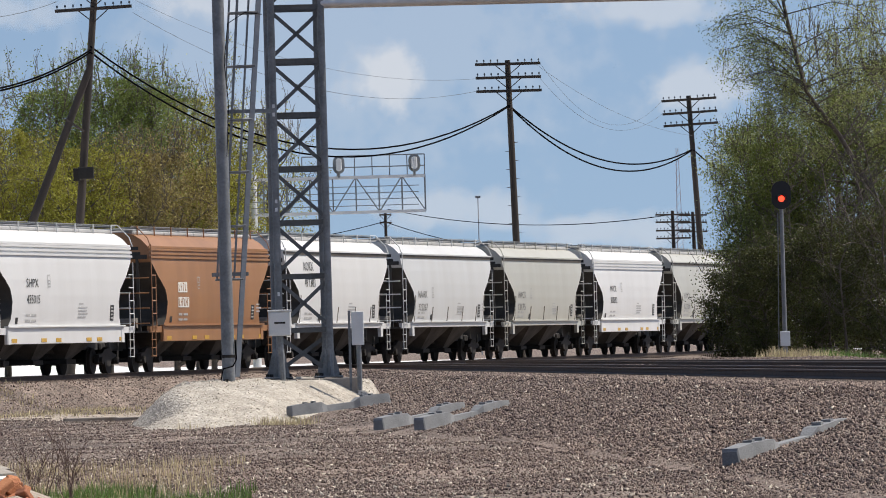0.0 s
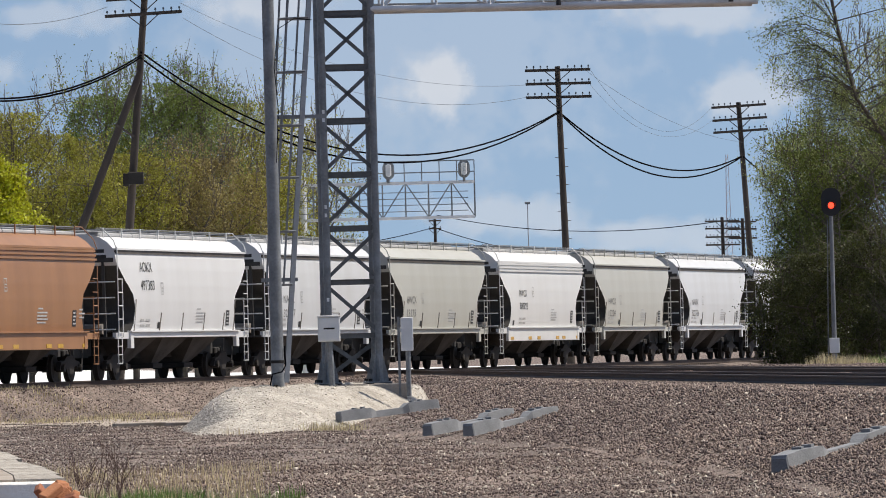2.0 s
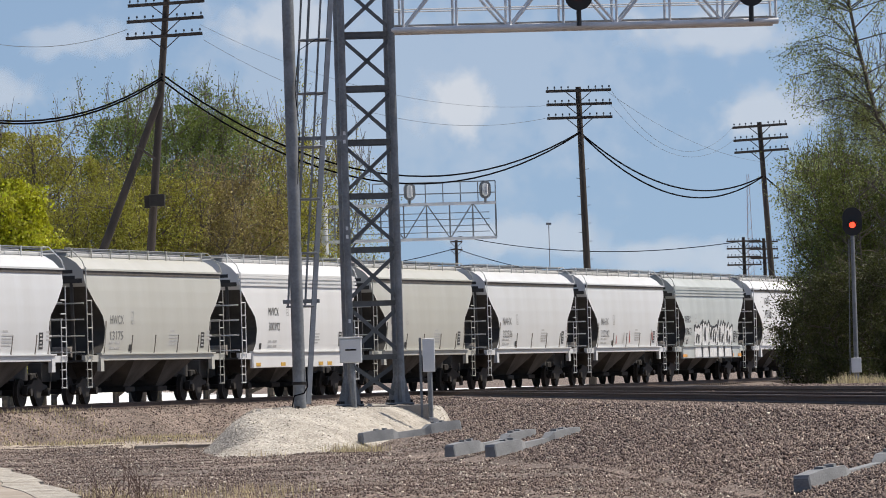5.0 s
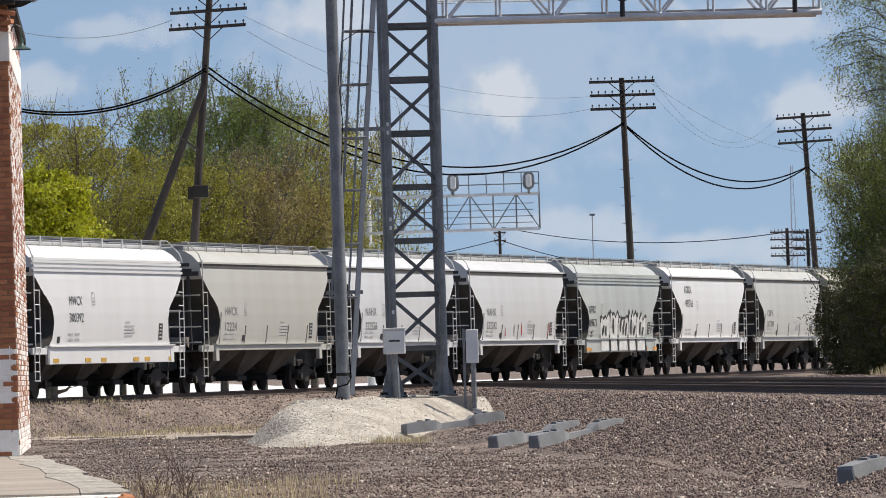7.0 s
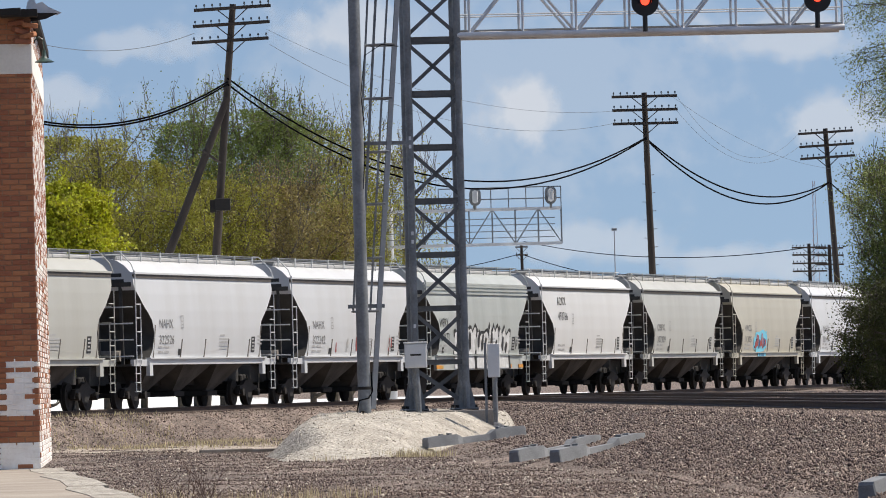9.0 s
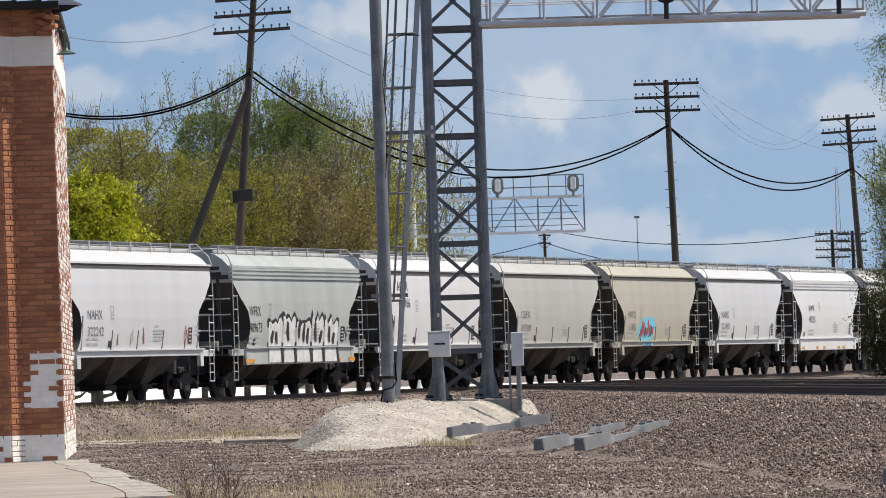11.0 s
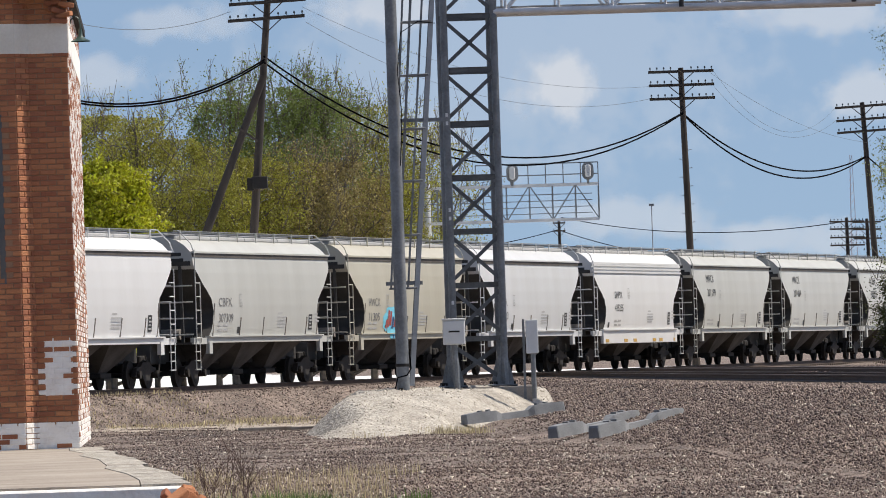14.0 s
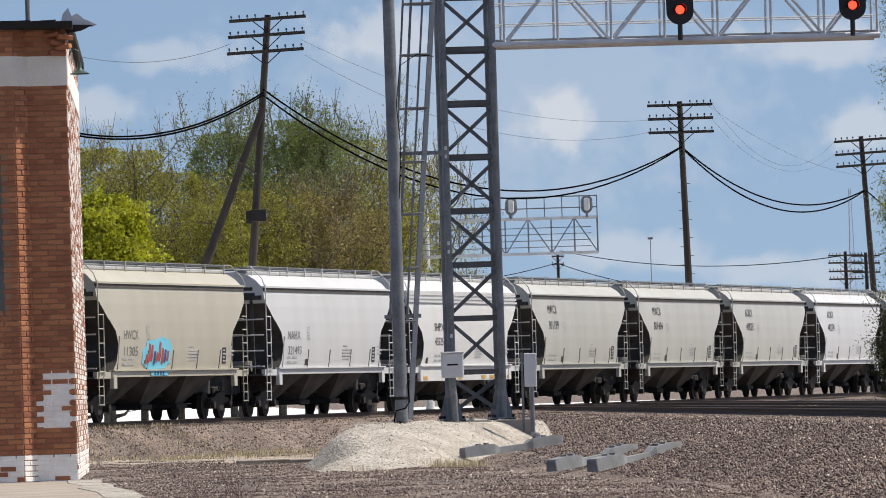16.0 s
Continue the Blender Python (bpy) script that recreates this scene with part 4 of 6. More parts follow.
wire((-7.52, 265.00, 14.16), (7.09, 311.00, 12.42), 1.5, 0.009, M_FINEWIRE, FINE)
wire((-7.64, 265.00, 14.77), (7.21, 311.00, 13.00), 1.1, 0.0075, M_FINEWIRE, FINE)
wire((10.10, 311.00, 13.59), (18.07, 358.00, 13.42), 2.0, 0.0075, M_FINEWIRE, FINE)
wire((10.03, 311.00, 12.96), (18.11, 358.00, 12.75), 1.6, 0.0075, M_FINEWIRE, FINE)
wire((9.86, 311.00, 13.60), (19.70, 358.00, 11.49), 0.6, 0.0075, M_FINEWIRE, FINE)
wire((5.33, 600.00, 13.06), (26.75, 520.00, 10.35), 1.1, 0.035, M_WIRE, "dark service cable strung far behind the train")
wire((-9.12, 480.00, 8.22), (5.00, 600.00, 11.96), 0.5, 0.035, M_WIRE, "dark service cable strung far behind the train")
wire((5.30, 600.00, 11.85), (24.37, 560.00, 8.40), 1.2, 0.035, M_WIRE, "dark service cable strung far behind the train")

# thin masts on the skyline
lamp_mast = empty("floodlight_mast", Matrix.Translation((14.38, 640, -0.3)), "thin distant grey floodlight mast", "mast")
zt = 14.81 + 0.3
part("shaft", Mesh().tube((0, 0, 0), (0, 0, zt), 0.06, 0.045, n=6), M_SHEEN, lamp_mast)
part("lamp", Mesh().box(-0.25, 0.25, -0.1, 0.1, zt - 0.1, zt + 0.12, bevel=0.02), M_STEEL, lamp_mast)
radio = empty("radio_mast", Matrix.Translation((83.95, 1600, -0.3)), "far lattice radio mast, red and white", "radio mast")
zt = 46.62 + 0.3
for k in range(3):
    a = 2.094 * k
    part("leg", Mesh().tube((1.5 * math.cos(a), 1.5 * math.sin(a), 0), (0.3 * math.cos(a), 0.3 * math.sin(a), zt), 0.09, n=4), M_MAST, radio)
for k in range(16):
    z = zt * (0.3 + 0.7 * k / 16)
    r = 1.5 - 1.2 * z / zt
    part("lacing", Mesh().bar((-r, 0, z), (r, 0, z + zt * 0.04), 0.1, 0.1), M_MAST, radio)


# ---- concrete ties lying by the track ----
def tie_mesh():
    """A prestressed concrete tie, 2.59 m long, waisted in the middle, with rail seats."""
    m = Mesh()
    xs = [-1.295, -1.27, -0.95, -0.5, -0.35, 0.35, 0.5, 0.95, 1.27, 1.295]
    hs = [0.19, 0.23, 0.25, 0.23, 0.145, 0.145, 0.23, 0.25, 0.23, 0.19]
    ws = [0.13, 0.14, 0.14, 0.14, 0.1, 0.1, 0.14, 0.14, 0.14, 0.13]
    rings = [[(x, -w, 0), (x, w, 0), (x, w * 0.82, h), (x, -w * 0.82, h)] for x, h, w in zip(xs, hs, ws)]
    for a, b in zip(rings, rings[1:]):
        for k in range(4):
            m.face((a[k], a[(k + 1) % 4], b[(k + 1) % 4], b[k]))
    m.face(rings[0])
    m.face(rings[-1])
    for s in (-0.755, 0.755):
        for d in (-0.11, 0.11):
            m.box(s + d - 0.03, s + d + 0.03, -0.07, 0.07, 0.23, 0.275)
    return m.data("concrete_tie", M_TIE)


TIE = tie_mesh()
for x, y, turn, sunk in ((0.12, 151.0, 30, -0.03), (1.69, 130.7, 50, 0.05), (2.4, 124.3, 50, 0.03), (5.55, 81.3, 52, 0.14), (6.25, 63.6, 46, 0.1)):
    c, d = math.cos(radians(turn)) * 1.1, math.sin(radians(turn)) * 1.1
    low, high = (max(ground_z(x + k * c, y + k * d, False), mound_z(x + k * c, y + k * d)) for k in (-1, 1))
    tie = new("concrete_tie", TIE)
    tie.matrix_world = Matrix.Translation((x, y, (low + high) / 2 - sunk)) @ Matrix.Rotation(radians(turn), 4, "Z") @ Matrix.Rotation(-0.62 * math.atan2(high - low, 2.2), 4, "Y") @ Matrix.Rotation(radians(-2), 4, "X")
    tagged(tie, "grey concrete railway tie lying loose on the gravel", "railway tie", "loose ties by the track")
for p, turn, ln in (((-6.2, 170.00, -1.00), 20, 0.7), ((-5.3, 171.00, -0.96), 12, 0.6)):
    tim = new("timber_scrap", Mesh().box(-ln, ln, -0.08, 0.08, 0, 0.1, bevel=0.015).data("timber_scrap", P_RIB))
    tim.matrix_world = Matrix.Translation((p[0], p[1], ground_z(p[0], p[1]) - 0.01)) @ Matrix.Rotation(radians(turn), 4, "Z")
    tagged(tim, "weathered grey timber lying on the dirt", "timber")


# ---- depot and platform ----
PLAT = -0.385


def build_depot():
    org = Matrix.Translation((-5.32, 82.7, PLAT)) @ Matrix.Rotation(radians(2.8), 4, "Z")
    depot = empty("depot", org, "red brick depot with flaking white paint and a torn roof edge", "building")
    top = 5.6
    core = Mesh()
    core.prism([(0, 0.02), (-0.49, 0.02), (-0.65, -0.19), (-12, -0.19), (-12, 10), (0, 10)], "z", 0, top)
    part("wall", core, M_MORTAR, depot)
    brick = Mesh().box(-0.098, 0.098, -0.012, 0.03, -0.028, 0.028, bevel=0.004).data("brick", M_BRICK)
    rnd = random.Random(5)
    loose, wash = Mesh(), Mesh()

    def place(target, m):
        i = len(target.v)
        target.v += [tuple(m @ v.co) for v in brick.vertices]
        target.f += [tuple(i + q for q in p.vertices) for p in brick.polygons]

    n_part, z, course = 0, 0.035, 0
    faces = [  # start, direction, length of each run of wall
        ((-0.49, 0.02), (1, 0), 0.49), ((-0.65, -0.19), (0.606, 0.795), 0.264), ((-2.4, -0.19), (1, 0), 1.75), ((0, 0.02), (0, 1), 9.9)]
    while z < top - 0.03:
        for fi, (st, way, ln) in enumerate(faces):
            s = -0.1 if course % 2 else 0.0
            ang = math.atan2(way[1], way[0])
            while s < ln - 0.02:
                a, b = max(s, 0), min(s + 0.2, ln)
                mid, width = (a + b) / 2, b - a
                s += 0.207
                if width < 0.04:
                    continue
                x, y = st[0] + way[0] * mid, st[1] + way[1] * mid
                if fi == 2 and 2.1 < z < 4.1 and x < -0.83:
                    continue
                if fi == 3 and rnd.random() < 0.06:
                    continue
                white = z < 0.31 and rnd.random() < 0.84 or (fi == 0 and 0.67 < z < 1.36 and -0.4 < x < -0.06 and rnd.random() < 0.8) or (fi == 3 and rnd.random() < 0.5)
                m = Matrix.Translation((x, y + 0.0, z)) @ Matrix.Rotation(ang + rnd.uniform(-0.008, 0.008), 4, "Z") @ Matrix.Translation((0, rnd.uniform(-0.004, 0.003), 0)) @ Matrix.Diagonal((width / 0.205, 1, 1, 1))
                if white:
                    place(wash, m)
                elif fi == 0 and n_part < 300:
                    part("brick", brick, None, depot, at=m)
                    n_part += 1
                else:
                    place(loose, m)
        z += 0.0665
        course += 1
    tagged(part("brickwork", loose, M_BRICK, depot, "weathered red bricks"), kind="stuff")
    tagged(part("painted_brickwork", wash, M_WHITEWASH, depot, "bricks under flaking white paint"), kind="stuff")
    part("limewash", Mesh().box(-0.4, -0.05, 0.0125, 0.0195, 0.66, 1.37), M_WHITEWASH, depot, "flaking white paint over the joints")
    part("limewash", Mesh().box(-0.485, 0.0, 0.0125, 0.0195, 0.0, 0.3), M_WHITEWASH, depot, "flaking white paint over the joints")
    part("limewash", Mesh().box(-2.4, -0.655, -0.1975, -0.1905, 0.0, 0.3), M_WHITEWASH, depot, "flaking white paint over the joints")
    band = Mesh().prism([(0.015, -0.0), (-0.48, -0.0), (-0.644, -0.215), (-12, -0.215), (-12, 0.3), (0.015, 0.3)], "z", 4.9, 5.27)
    part("stone_band", band, M_BAND, depot, "pale painted stone band")
    part("corner_band", Mesh().box(-0.05, 0.02, 0.3, 10, 4.92, 5.27), M_WHITEWASH, depot)
    roof = Mesh().prism([(0.1, -0.2), (-12.2, -0.5), (-12.2, 10.2), (0.1, 10.2)], "z", top, top + 0.09)
    part("roof", roof, M_DARK, depot, "dark tar roof edge")
    flash = Mesh()
    for outline, y in (([(-0.06, 0.02), (-0.02, 0.2), (0.05, 0.27), (0.09, 0.16), (0.05, 0.04)], 0.16), ([(0.04, 0.05), (0.08, 0.17), (0.16, 0.2), (0.24, 0.13), (0.2, 0.06)], 0.2), ([(0.18, 0.07), (0.23, 0.14), (0.4, 0.06), (0.34, 0.03)], 0.26)):
        flash.prism([(a, top + b) for a, b in outline], "y", y, y + 0.012)
    part("torn_flashing", flash, M_BRIGHT, depot, "bent bare metal flashing at the roof corner")
    # Dark facets added as the shaded underside of the bent flashing.
    under = Mesh()
    for outline, y in (([(-0.2, -0.02), (0.02, 0.06), (0.36, 0.05), (0.2, -0.02), (-0.04, -0.06)], 0.14), ([(-0.16, -0.06), (-0.1, 0.02), (0.04, 0.0), (-0.04, -0.12)], 0.1)):
        under.prism([(a, top + b) for a, b in outline], "y", y, y + 0.02)
    part("torn_roofing", under, M_DARK, depot, "dark piece standing for the shaded flashing underside")
    brick_end = Mesh().box(-0.1, 0.1, -0.05, 0.05, -0.03, 0.03, bevel=0.008).data("loose_brick", M_BRICK)
    for k, (x, z, a) in enumerate(((-0.1, 5.3, 0.1), (-0.02, 5.37, -0.2), (-0.12, 5.43, 0.3), (0.0, 5.5, 0.15), (-0.16, 5.53, -0.1))):
        part("loose_brick", brick_end, None, depot, at=Matrix.Translation((x, -0.01, z)) @ Matrix.Rotation(a, 4, "Y") @ Matrix.Rotation(a * 2, 4, "Z"))
    for k in range(9):
        x = -0.3 - 0.34 * k
        w, dz = 0.2 + 0.03 * (k % 3), 0.012 * ((k * 5) % 4)
        part("roofing_edge", Mesh().prism([(x - w, top + 0.0), (x + w, top + 0.01 + dz), (x + w, top + 0.1), (x - w, top + 0.085 + dz)], "y", -0.36 - 0.015 * (k % 2), -0.3), M_DARK, depot, "ragged edge of the tar roof")
    part("vent_pipe", Mesh().tube((-0.48, 1.5, top), (-0.48, 1.5, top + 0.9), 0.03, n=8), M_STEEL, depot)
    win = part("window", Mesh().box(-2.4, -0.8, -0.13, -0.09, 2.1, 4.1), M_WINDOW, depot, "dark window glass")
    for x0, x1, z0, z1 in ((-0.9, -0.83, 2.05, 4.15), (-2.4, -0.9, 2.05, 2.12), (-2.4, -0.9, 4.08, 4.15), (-2.4, -0.9, 3.05, 3.11), (-1.65, -1.6, 2.12, 4.08)):
        part("window_frame", Mesh().box(x0, x1, -0.2, -0.125, z0, z1), M_FRAME, win)
    lamp = empty("gooseneck_lamp", org @ Matrix.Translation((0.0, 2.4, 5.3)) @ Matrix.Diagonal((0.74, 0.74, 0.74, 1)), "green enamel gooseneck lamp on the depot wall", "wall lamp")
    part("arm", Mesh().path([(0, 0, 0.05), (0.03, 0, 0.18), (0.1, 0, 0.24), (0.17, 0, 0.2), (0.19, 0, 0.08), (0.19, 0, 0.0)], 0.014, n=6), M_GREENLAMP, lamp)
    shade = Mesh()
    for (r1, z1), (r2, z2) in zip([(0.03, 0.02), (0.04, -0.1), (0.08, -0.14), (0.17, -0.19)], [(0.04, -0.1), (0.08, -0.14), (0.17, -0.19), (0.165, -0.2)]):
        shade.tube((0.19, 0, z1), (0.19, 0, z2), r1, r2, n=16, caps=False)
    part("shade", shade, M_GREENLAMP, lamp, "green enamel lamp shade", smooth=True)


build_depot()

platform = empty("platform", Matrix(), "worn concrete depot platform with a broken edge", "platform", kind="structure")
edge = [(-5.05, 82.9), (-4.85, 80), (-4.5, 77.2), (-4.42, 75), (-3.95, 71), (-3.6, 66.5), (-3.5, 64.5), (-3.05, 60.5), (-2.75, 57), (-2.62, 54.8)]
part("slab", Mesh().prism([(x - 0.42, y) for x, y in edge] + [(-14, 54.8), (-14, 82.9)], "z", -1.4, PLAT), M_CONCRETE, platform)
for k, ((xa, ya), (xb, yb)) in enumerate(zip(edge, edge[1:])):
    dz = -0.0015 * (k % 3) + 0.004
    part("curb_stone", Mesh().prism([(xa - 0.41, ya), (xb - 0.41, yb), (xb - 0.02 * (k % 2), yb), (xa - 0.03 * (k % 3), ya)], "z", -1.3, PLAT + dz), M_PALE, platform, "pale broken curb stone")
part("end_face", Mesh().box(-14, -2.62, 54.62, 54.8, -1.3, PLAT - 0.02, bevel=0.02), M_WHITEWASH, platform, "white-painted end of the platform")

rubble = empty("brick_rubble", Matrix.Translation((-2.55, 51.9, -1.0)), "heap of broken red bricks at the platform end", "rubble")
rnd = random.Random(8)
broken = Mesh().box(-0.09, 0.09, -0.048, 0.048, -0.03, 0.03, bevel=0.008).data("broken_brick", M_BRICK)
for k in range(170):
    x, y = rnd.gauss(0, 0.6), rnd.uniform(-1.6, 1.7)
    z = max(0.0, 0.62 - 0.45 * abs(x) - 0.12 * abs(y)) * rnd.uniform(0.7, 1.0)
    part("brick", broken, None, rubble, at=Matrix.Translation((x, y, z)) @ Euler((rnd.uniform(-1, 1), rnd.uniform(-1, 1), rnd.uniform(0, 6))).to_matrix().to_4x4() @ Matrix.Diagonal((rnd.uniform(0.5, 1.1), 1, 1, 1)))
part("debris", Mesh().prism([(-1.4, 0), (-0.5, 0.38), (0.1, 0.5), (0.6, 0.3), (1.2, 0)], "y", -1.7, 1.7), M_DIRT, rubble)


# ---- ballast stones ----
def cloud_of(name, base_v, base_f, places, sizes, turns, mat, label, category, kind="stuff", squash=None):
    """Many small copies of one shape, joined into a single mesh."""
    bv = np.array(base_v, dtype=np.float64)
    n, k = len(places), len(bv)
    v = bv[None] * sizes[:, None, :]
    v = np.einsum("nij,nkj->nki", turns, v) + places[:, None, :]
    tri = np.array(base_f)
    f = (tri[None] + (np.arange(n) * k)[:, None, None]).reshape(-1, tri.shape[1])
    me = bpy.data.meshes.new(name)
    me.vertices.add(n * k)
    me.vertices.foreach_set("co", v.reshape(-1).astype(np.float32))
    me.loops.add(f.size)
    me.loops.foreach_set("vertex_index", f.reshape(-1).astype(np.int32))
    me.polygons.add(len(f))
    me.polygons.foreach_set("loop_start", np.arange(0, f.size, tri.shape[1], dtype=np.int32))
    me.update(calc_edges=True)
    me.materials.append(mat)
    return tagged(new(name, me), label, category, kind=kind) if label else me


def random_turns(rng, n, flat=0.0):
    """Random rotations as n 3 x 3 matrices; flat holds the third axis near upright."""
    q = rng.normal(size=(n, 4))
    q[:, 1:3] *= 1 - flat
    q /= np.linalg.norm(q, axis=1)[:, None]
    w, x, y, z = q.T
    return np.stack([1 - 2 * (y * y + z * z), 2 * (x * y - z * w), 2 * (x * z + y * w), 2 * (x * y + z * w), 1 - 2 * (x * x + z * z), 2 * (y * z - x * w), 2 * (x * z - y * w), 2 * (y * z + x * w), 1 - 2 * (x * x + y * y)], 1).reshape(-1, 3, 3)


STONE_V = [(0.6, 0.0, 0.05), (-0.35, 0.5, -0.08), (-0.3, -0.5, 0.12), (0.12, 0.1, 0.5), (-0.05, 0.05, -0.45)]
STONE_F = [(0, 1, 3), (1, 2, 3), (2, 0, 3), (1, 0, 4), (2, 1, 4), (0, 2, 4)]


def scatter_stones():
    rng = np.random.default_rng(3)
    pts, size = [], []
    n = 700000
    ys = 60 * 4.0 ** rng.random(n)
    xs = rng.uniform(-0.077, 0.086, n) * ys
    es = (xs - CROSS_A.x) * CROSS_SIDE.x + (ys - CROSS_A.y) * CROSS_SIDE.y
    ds = np.abs((xs - TRACK_AT.x) * SIDE.x + (ys - TRACK_AT.y) * SIDE.y)
    keep = (ds > 1.6) & (np.abs(es) > 1.5) & ~((xs < -2.4 - (ys - 54) * 0.09) & (ys < 84))
    luck = rng.random((n, 4))
    for x, y, e, d, l in zip(xs[keep].tolist(), ys[keep].tolist(), es[keep].tolist(), ds[keep].tolist(), luck[keep].tolist()):
        if len(pts) >= 270000:
            break
        near = e < 6.2 or d < 4.3
        soil = noise.noise((x * 0.55, y * 0.11, 4))
        rich = (1.0 if soil > -0.25 else 0.7) if near else 0.42 + 0.5 * soil
        if l[0] > rich:
            continue
        z = ground_z(x, y)
        if -6 < x < 2.2 and 139 < y < 171 and mound_z(x, y) > z + 0.01:
            continue
        pts.append((x, y, z + 0.02 * l[1]))
        s = (0.026 + 0.045 * l[2] ** 3) * (0.9 if near else 0.62) * (0.8 + y / 330)
        size.append((s * (0.9 + 0.6 * l[3]), s * (0.8 + 0.5 * l[1]), s * 0.7))
    cloud_of("ballast", STONE_V, STONE_F, np.array(pts), np.array(size), random_turns(rng, len(pts)), M_STONE, "loose brown-grey crushed ballast stones", "ballast")
    pts, size = [], []
    while len(pts) < 9000:
        y = 60 * 3.2 ** rng.random()
        x = rng.uniform(-0.07, 0.086) * y
        if off_main(x, y) < 2 or abs(off_cross(x, y)) < 2 or (x < -2.4 - (y - 54) * 0.09 and y < 84):
            continue
        pts.append((x, y, ground_z(x, y) + 0.01))
        q = 0.025 + 0.05 * rng.random() ** 4
        size.append((q * 1.4, q, q * 0.6))
    cloud_of("pale_stones", STONE_V, STONE_F, np.array(pts), np.array(size), random_turns(rng, len(pts)), M_CHIP, "scattered pale stones among the ballast", "gravel")
    pts, size = [], []
    while len(pts) < 4200:
        x, y = rng.uniform(-5.5, 2.0), rng.uniform(141, 166)
        z = mound_z(x, y)
        if z < ground_z(x, y) + 0.02:
            continue
        pts.append((x, y, z))
        s = 0.02 + 0.05 * rng.random() ** 3
        size.append((s * 1.2, s, s * 0.6))
    cloud_of("limestone_chips", STONE_V, STONE_F, np.array(pts), np.array(size), random_turns(rng, len(pts)), M_CHIP, "pale limestone chips on the mound", "gravel")


scatter_stones()


# ---- grass and weeds ----
BLADE_V = [(-0.5, 0, 0), (0.5, 0, 0), (0.32, 0.12, 0.55), (-0.32, 0.12, 0.55), (0, 0.4, 1.0)]
BLADE_F = [(0, 1, 2), (0, 2, 3), (3, 2, 4)]


def grass(name, n, spot, height, width, mat, label, seed):
    rng = np.random.default_rng(seed)
    pts, size, turns = [], [], []
    while len(pts) < n:
        p = spot(rng)
        if p is None:
            continue
        x, y = p
        pts.append((x, y, ground_z(x, y) - 0.01))
        h = height * rng.uniform(0.45, 1.25)
        size.append((width, h * rng.uniform(0.3, 1.1), h))
        a = rng.uniform(0, 6.28)
        turns.append(((math.cos(a), -math.sin(a), 0), (math.sin(a), math.cos(a), 0), (0, 0, 1)))
    cloud_of(name, BLADE_V, BLADE_F, np.array(pts), np.array(size), np.array(turns), mat, label, "grass")


def patch(x0, x1, y0, y1, grain, cut, seed):
    def spot(rng):
        x, y = rng.uniform(x0, x1), rng.uniform(y0, y1)
        edge = min(x - x0, x1 - x, (y - y0) * 0.2, (y1 - y) * 0.2)
        if noise.noise((x * grain, y * grain * 0.4, seed)) + 0.35 * min(1.0, edge) < cut + rng.uniform(-0.15, 0.15):
            return None
        if x < -2.5 - (y - 54) * 0.09 and y < 84:
            return None
        return x, y
    return spot


grass("green_grass", 4500, patch(-4.2, -0.9, 58, 78, 0.9, 0.16, 2), 0.18, 0.012, M_GRASS, "fresh green grass beside the platform", 11)
grass("dry_weeds", 2600, patch(-5.6, -1.2, 60, 98, 0.7, 0.1, 6), 0.2, 0.009, M_STRAW, "dry straw-coloured grass on the gravel", 12)
grass("straw_tufts", 1800, patch(14.6, 17.2, 222, 231, 0.6, -0.05, 7), 0.4, 0.022, M_STRAW, "tall dry grass at the foot of the signal", 13)
grass("verge_grass", 4500, patch(16.5, 22, 222, 240, 0.4, 0.0, 8), 0.45, 0.03, M_GRASS, "green grass along the thicket", 14)
grass("mound_weeds", 450, patch(-3.8, -0.3, 143.5, 147.5, 0.9, 0.2, 9), 0.2, 0.014, M_STRAW, "dry weeds at the foot of the mound", 15)
grass("trackside_weeds", 2500, patch(-14, -3, 182, 204, 0.25, 0.1, 5), 0.14, 0.03, M_STRAW, "thin dry weeds along the ballast foot", 16)


def twig_shrub(x, y, h, seed):
    rnd = random.Random(seed)
    m = Mesh()
    for k in range(4):
        a = rnd.uniform(0, 6.28)
        top = Vector((0.28 * h * math.cos(a), 0.28 * h * math.sin(a), h * rnd.uniform(0.6, 1.0)))
        mid = top * 0.5 + Vector((rnd.uniform(-0.06, 0.06), 0, 0.05))
        m.path([(0, 0, -0.05), mid, top], 0.007, n=4, r2=0.003)
        for j in range(5):
            s = mid.lerp(top, rnd.uniform(0, 0.9))
            m.path([s, s + Vector((rnd.uniform(-0.2, 0.2), rnd.uniform(-0.1, 0.1), rnd.uniform(0.08, 0.25)))], 0.0035, n=3, r2=0.002)
    ob = new("dead_shrub", m.data("dead_shrub", M_TWIG))
    ob.location = (x, y, ground_z(x, y))
    tagged(ob, "leafless dead shrub of thin brown twigs", "shrub")


for x, y, h, s in ((-3.0, 68, 0.85, 1), (-2.75, 69, 0.7, 2), (-2.62, 66.5, 0.55, 3), (-3.15, 71, 0.6, 4)):
    twig_shrub(x, y, h, s)

# ---- trees ----
LEAF_V = [(-0.5, 0, 0), (0, -0.28, 0.06), (0.5, 0, 0), (0, 0.28, 0.06)]
LEAF_F = [(0, 1, 2, 3)]


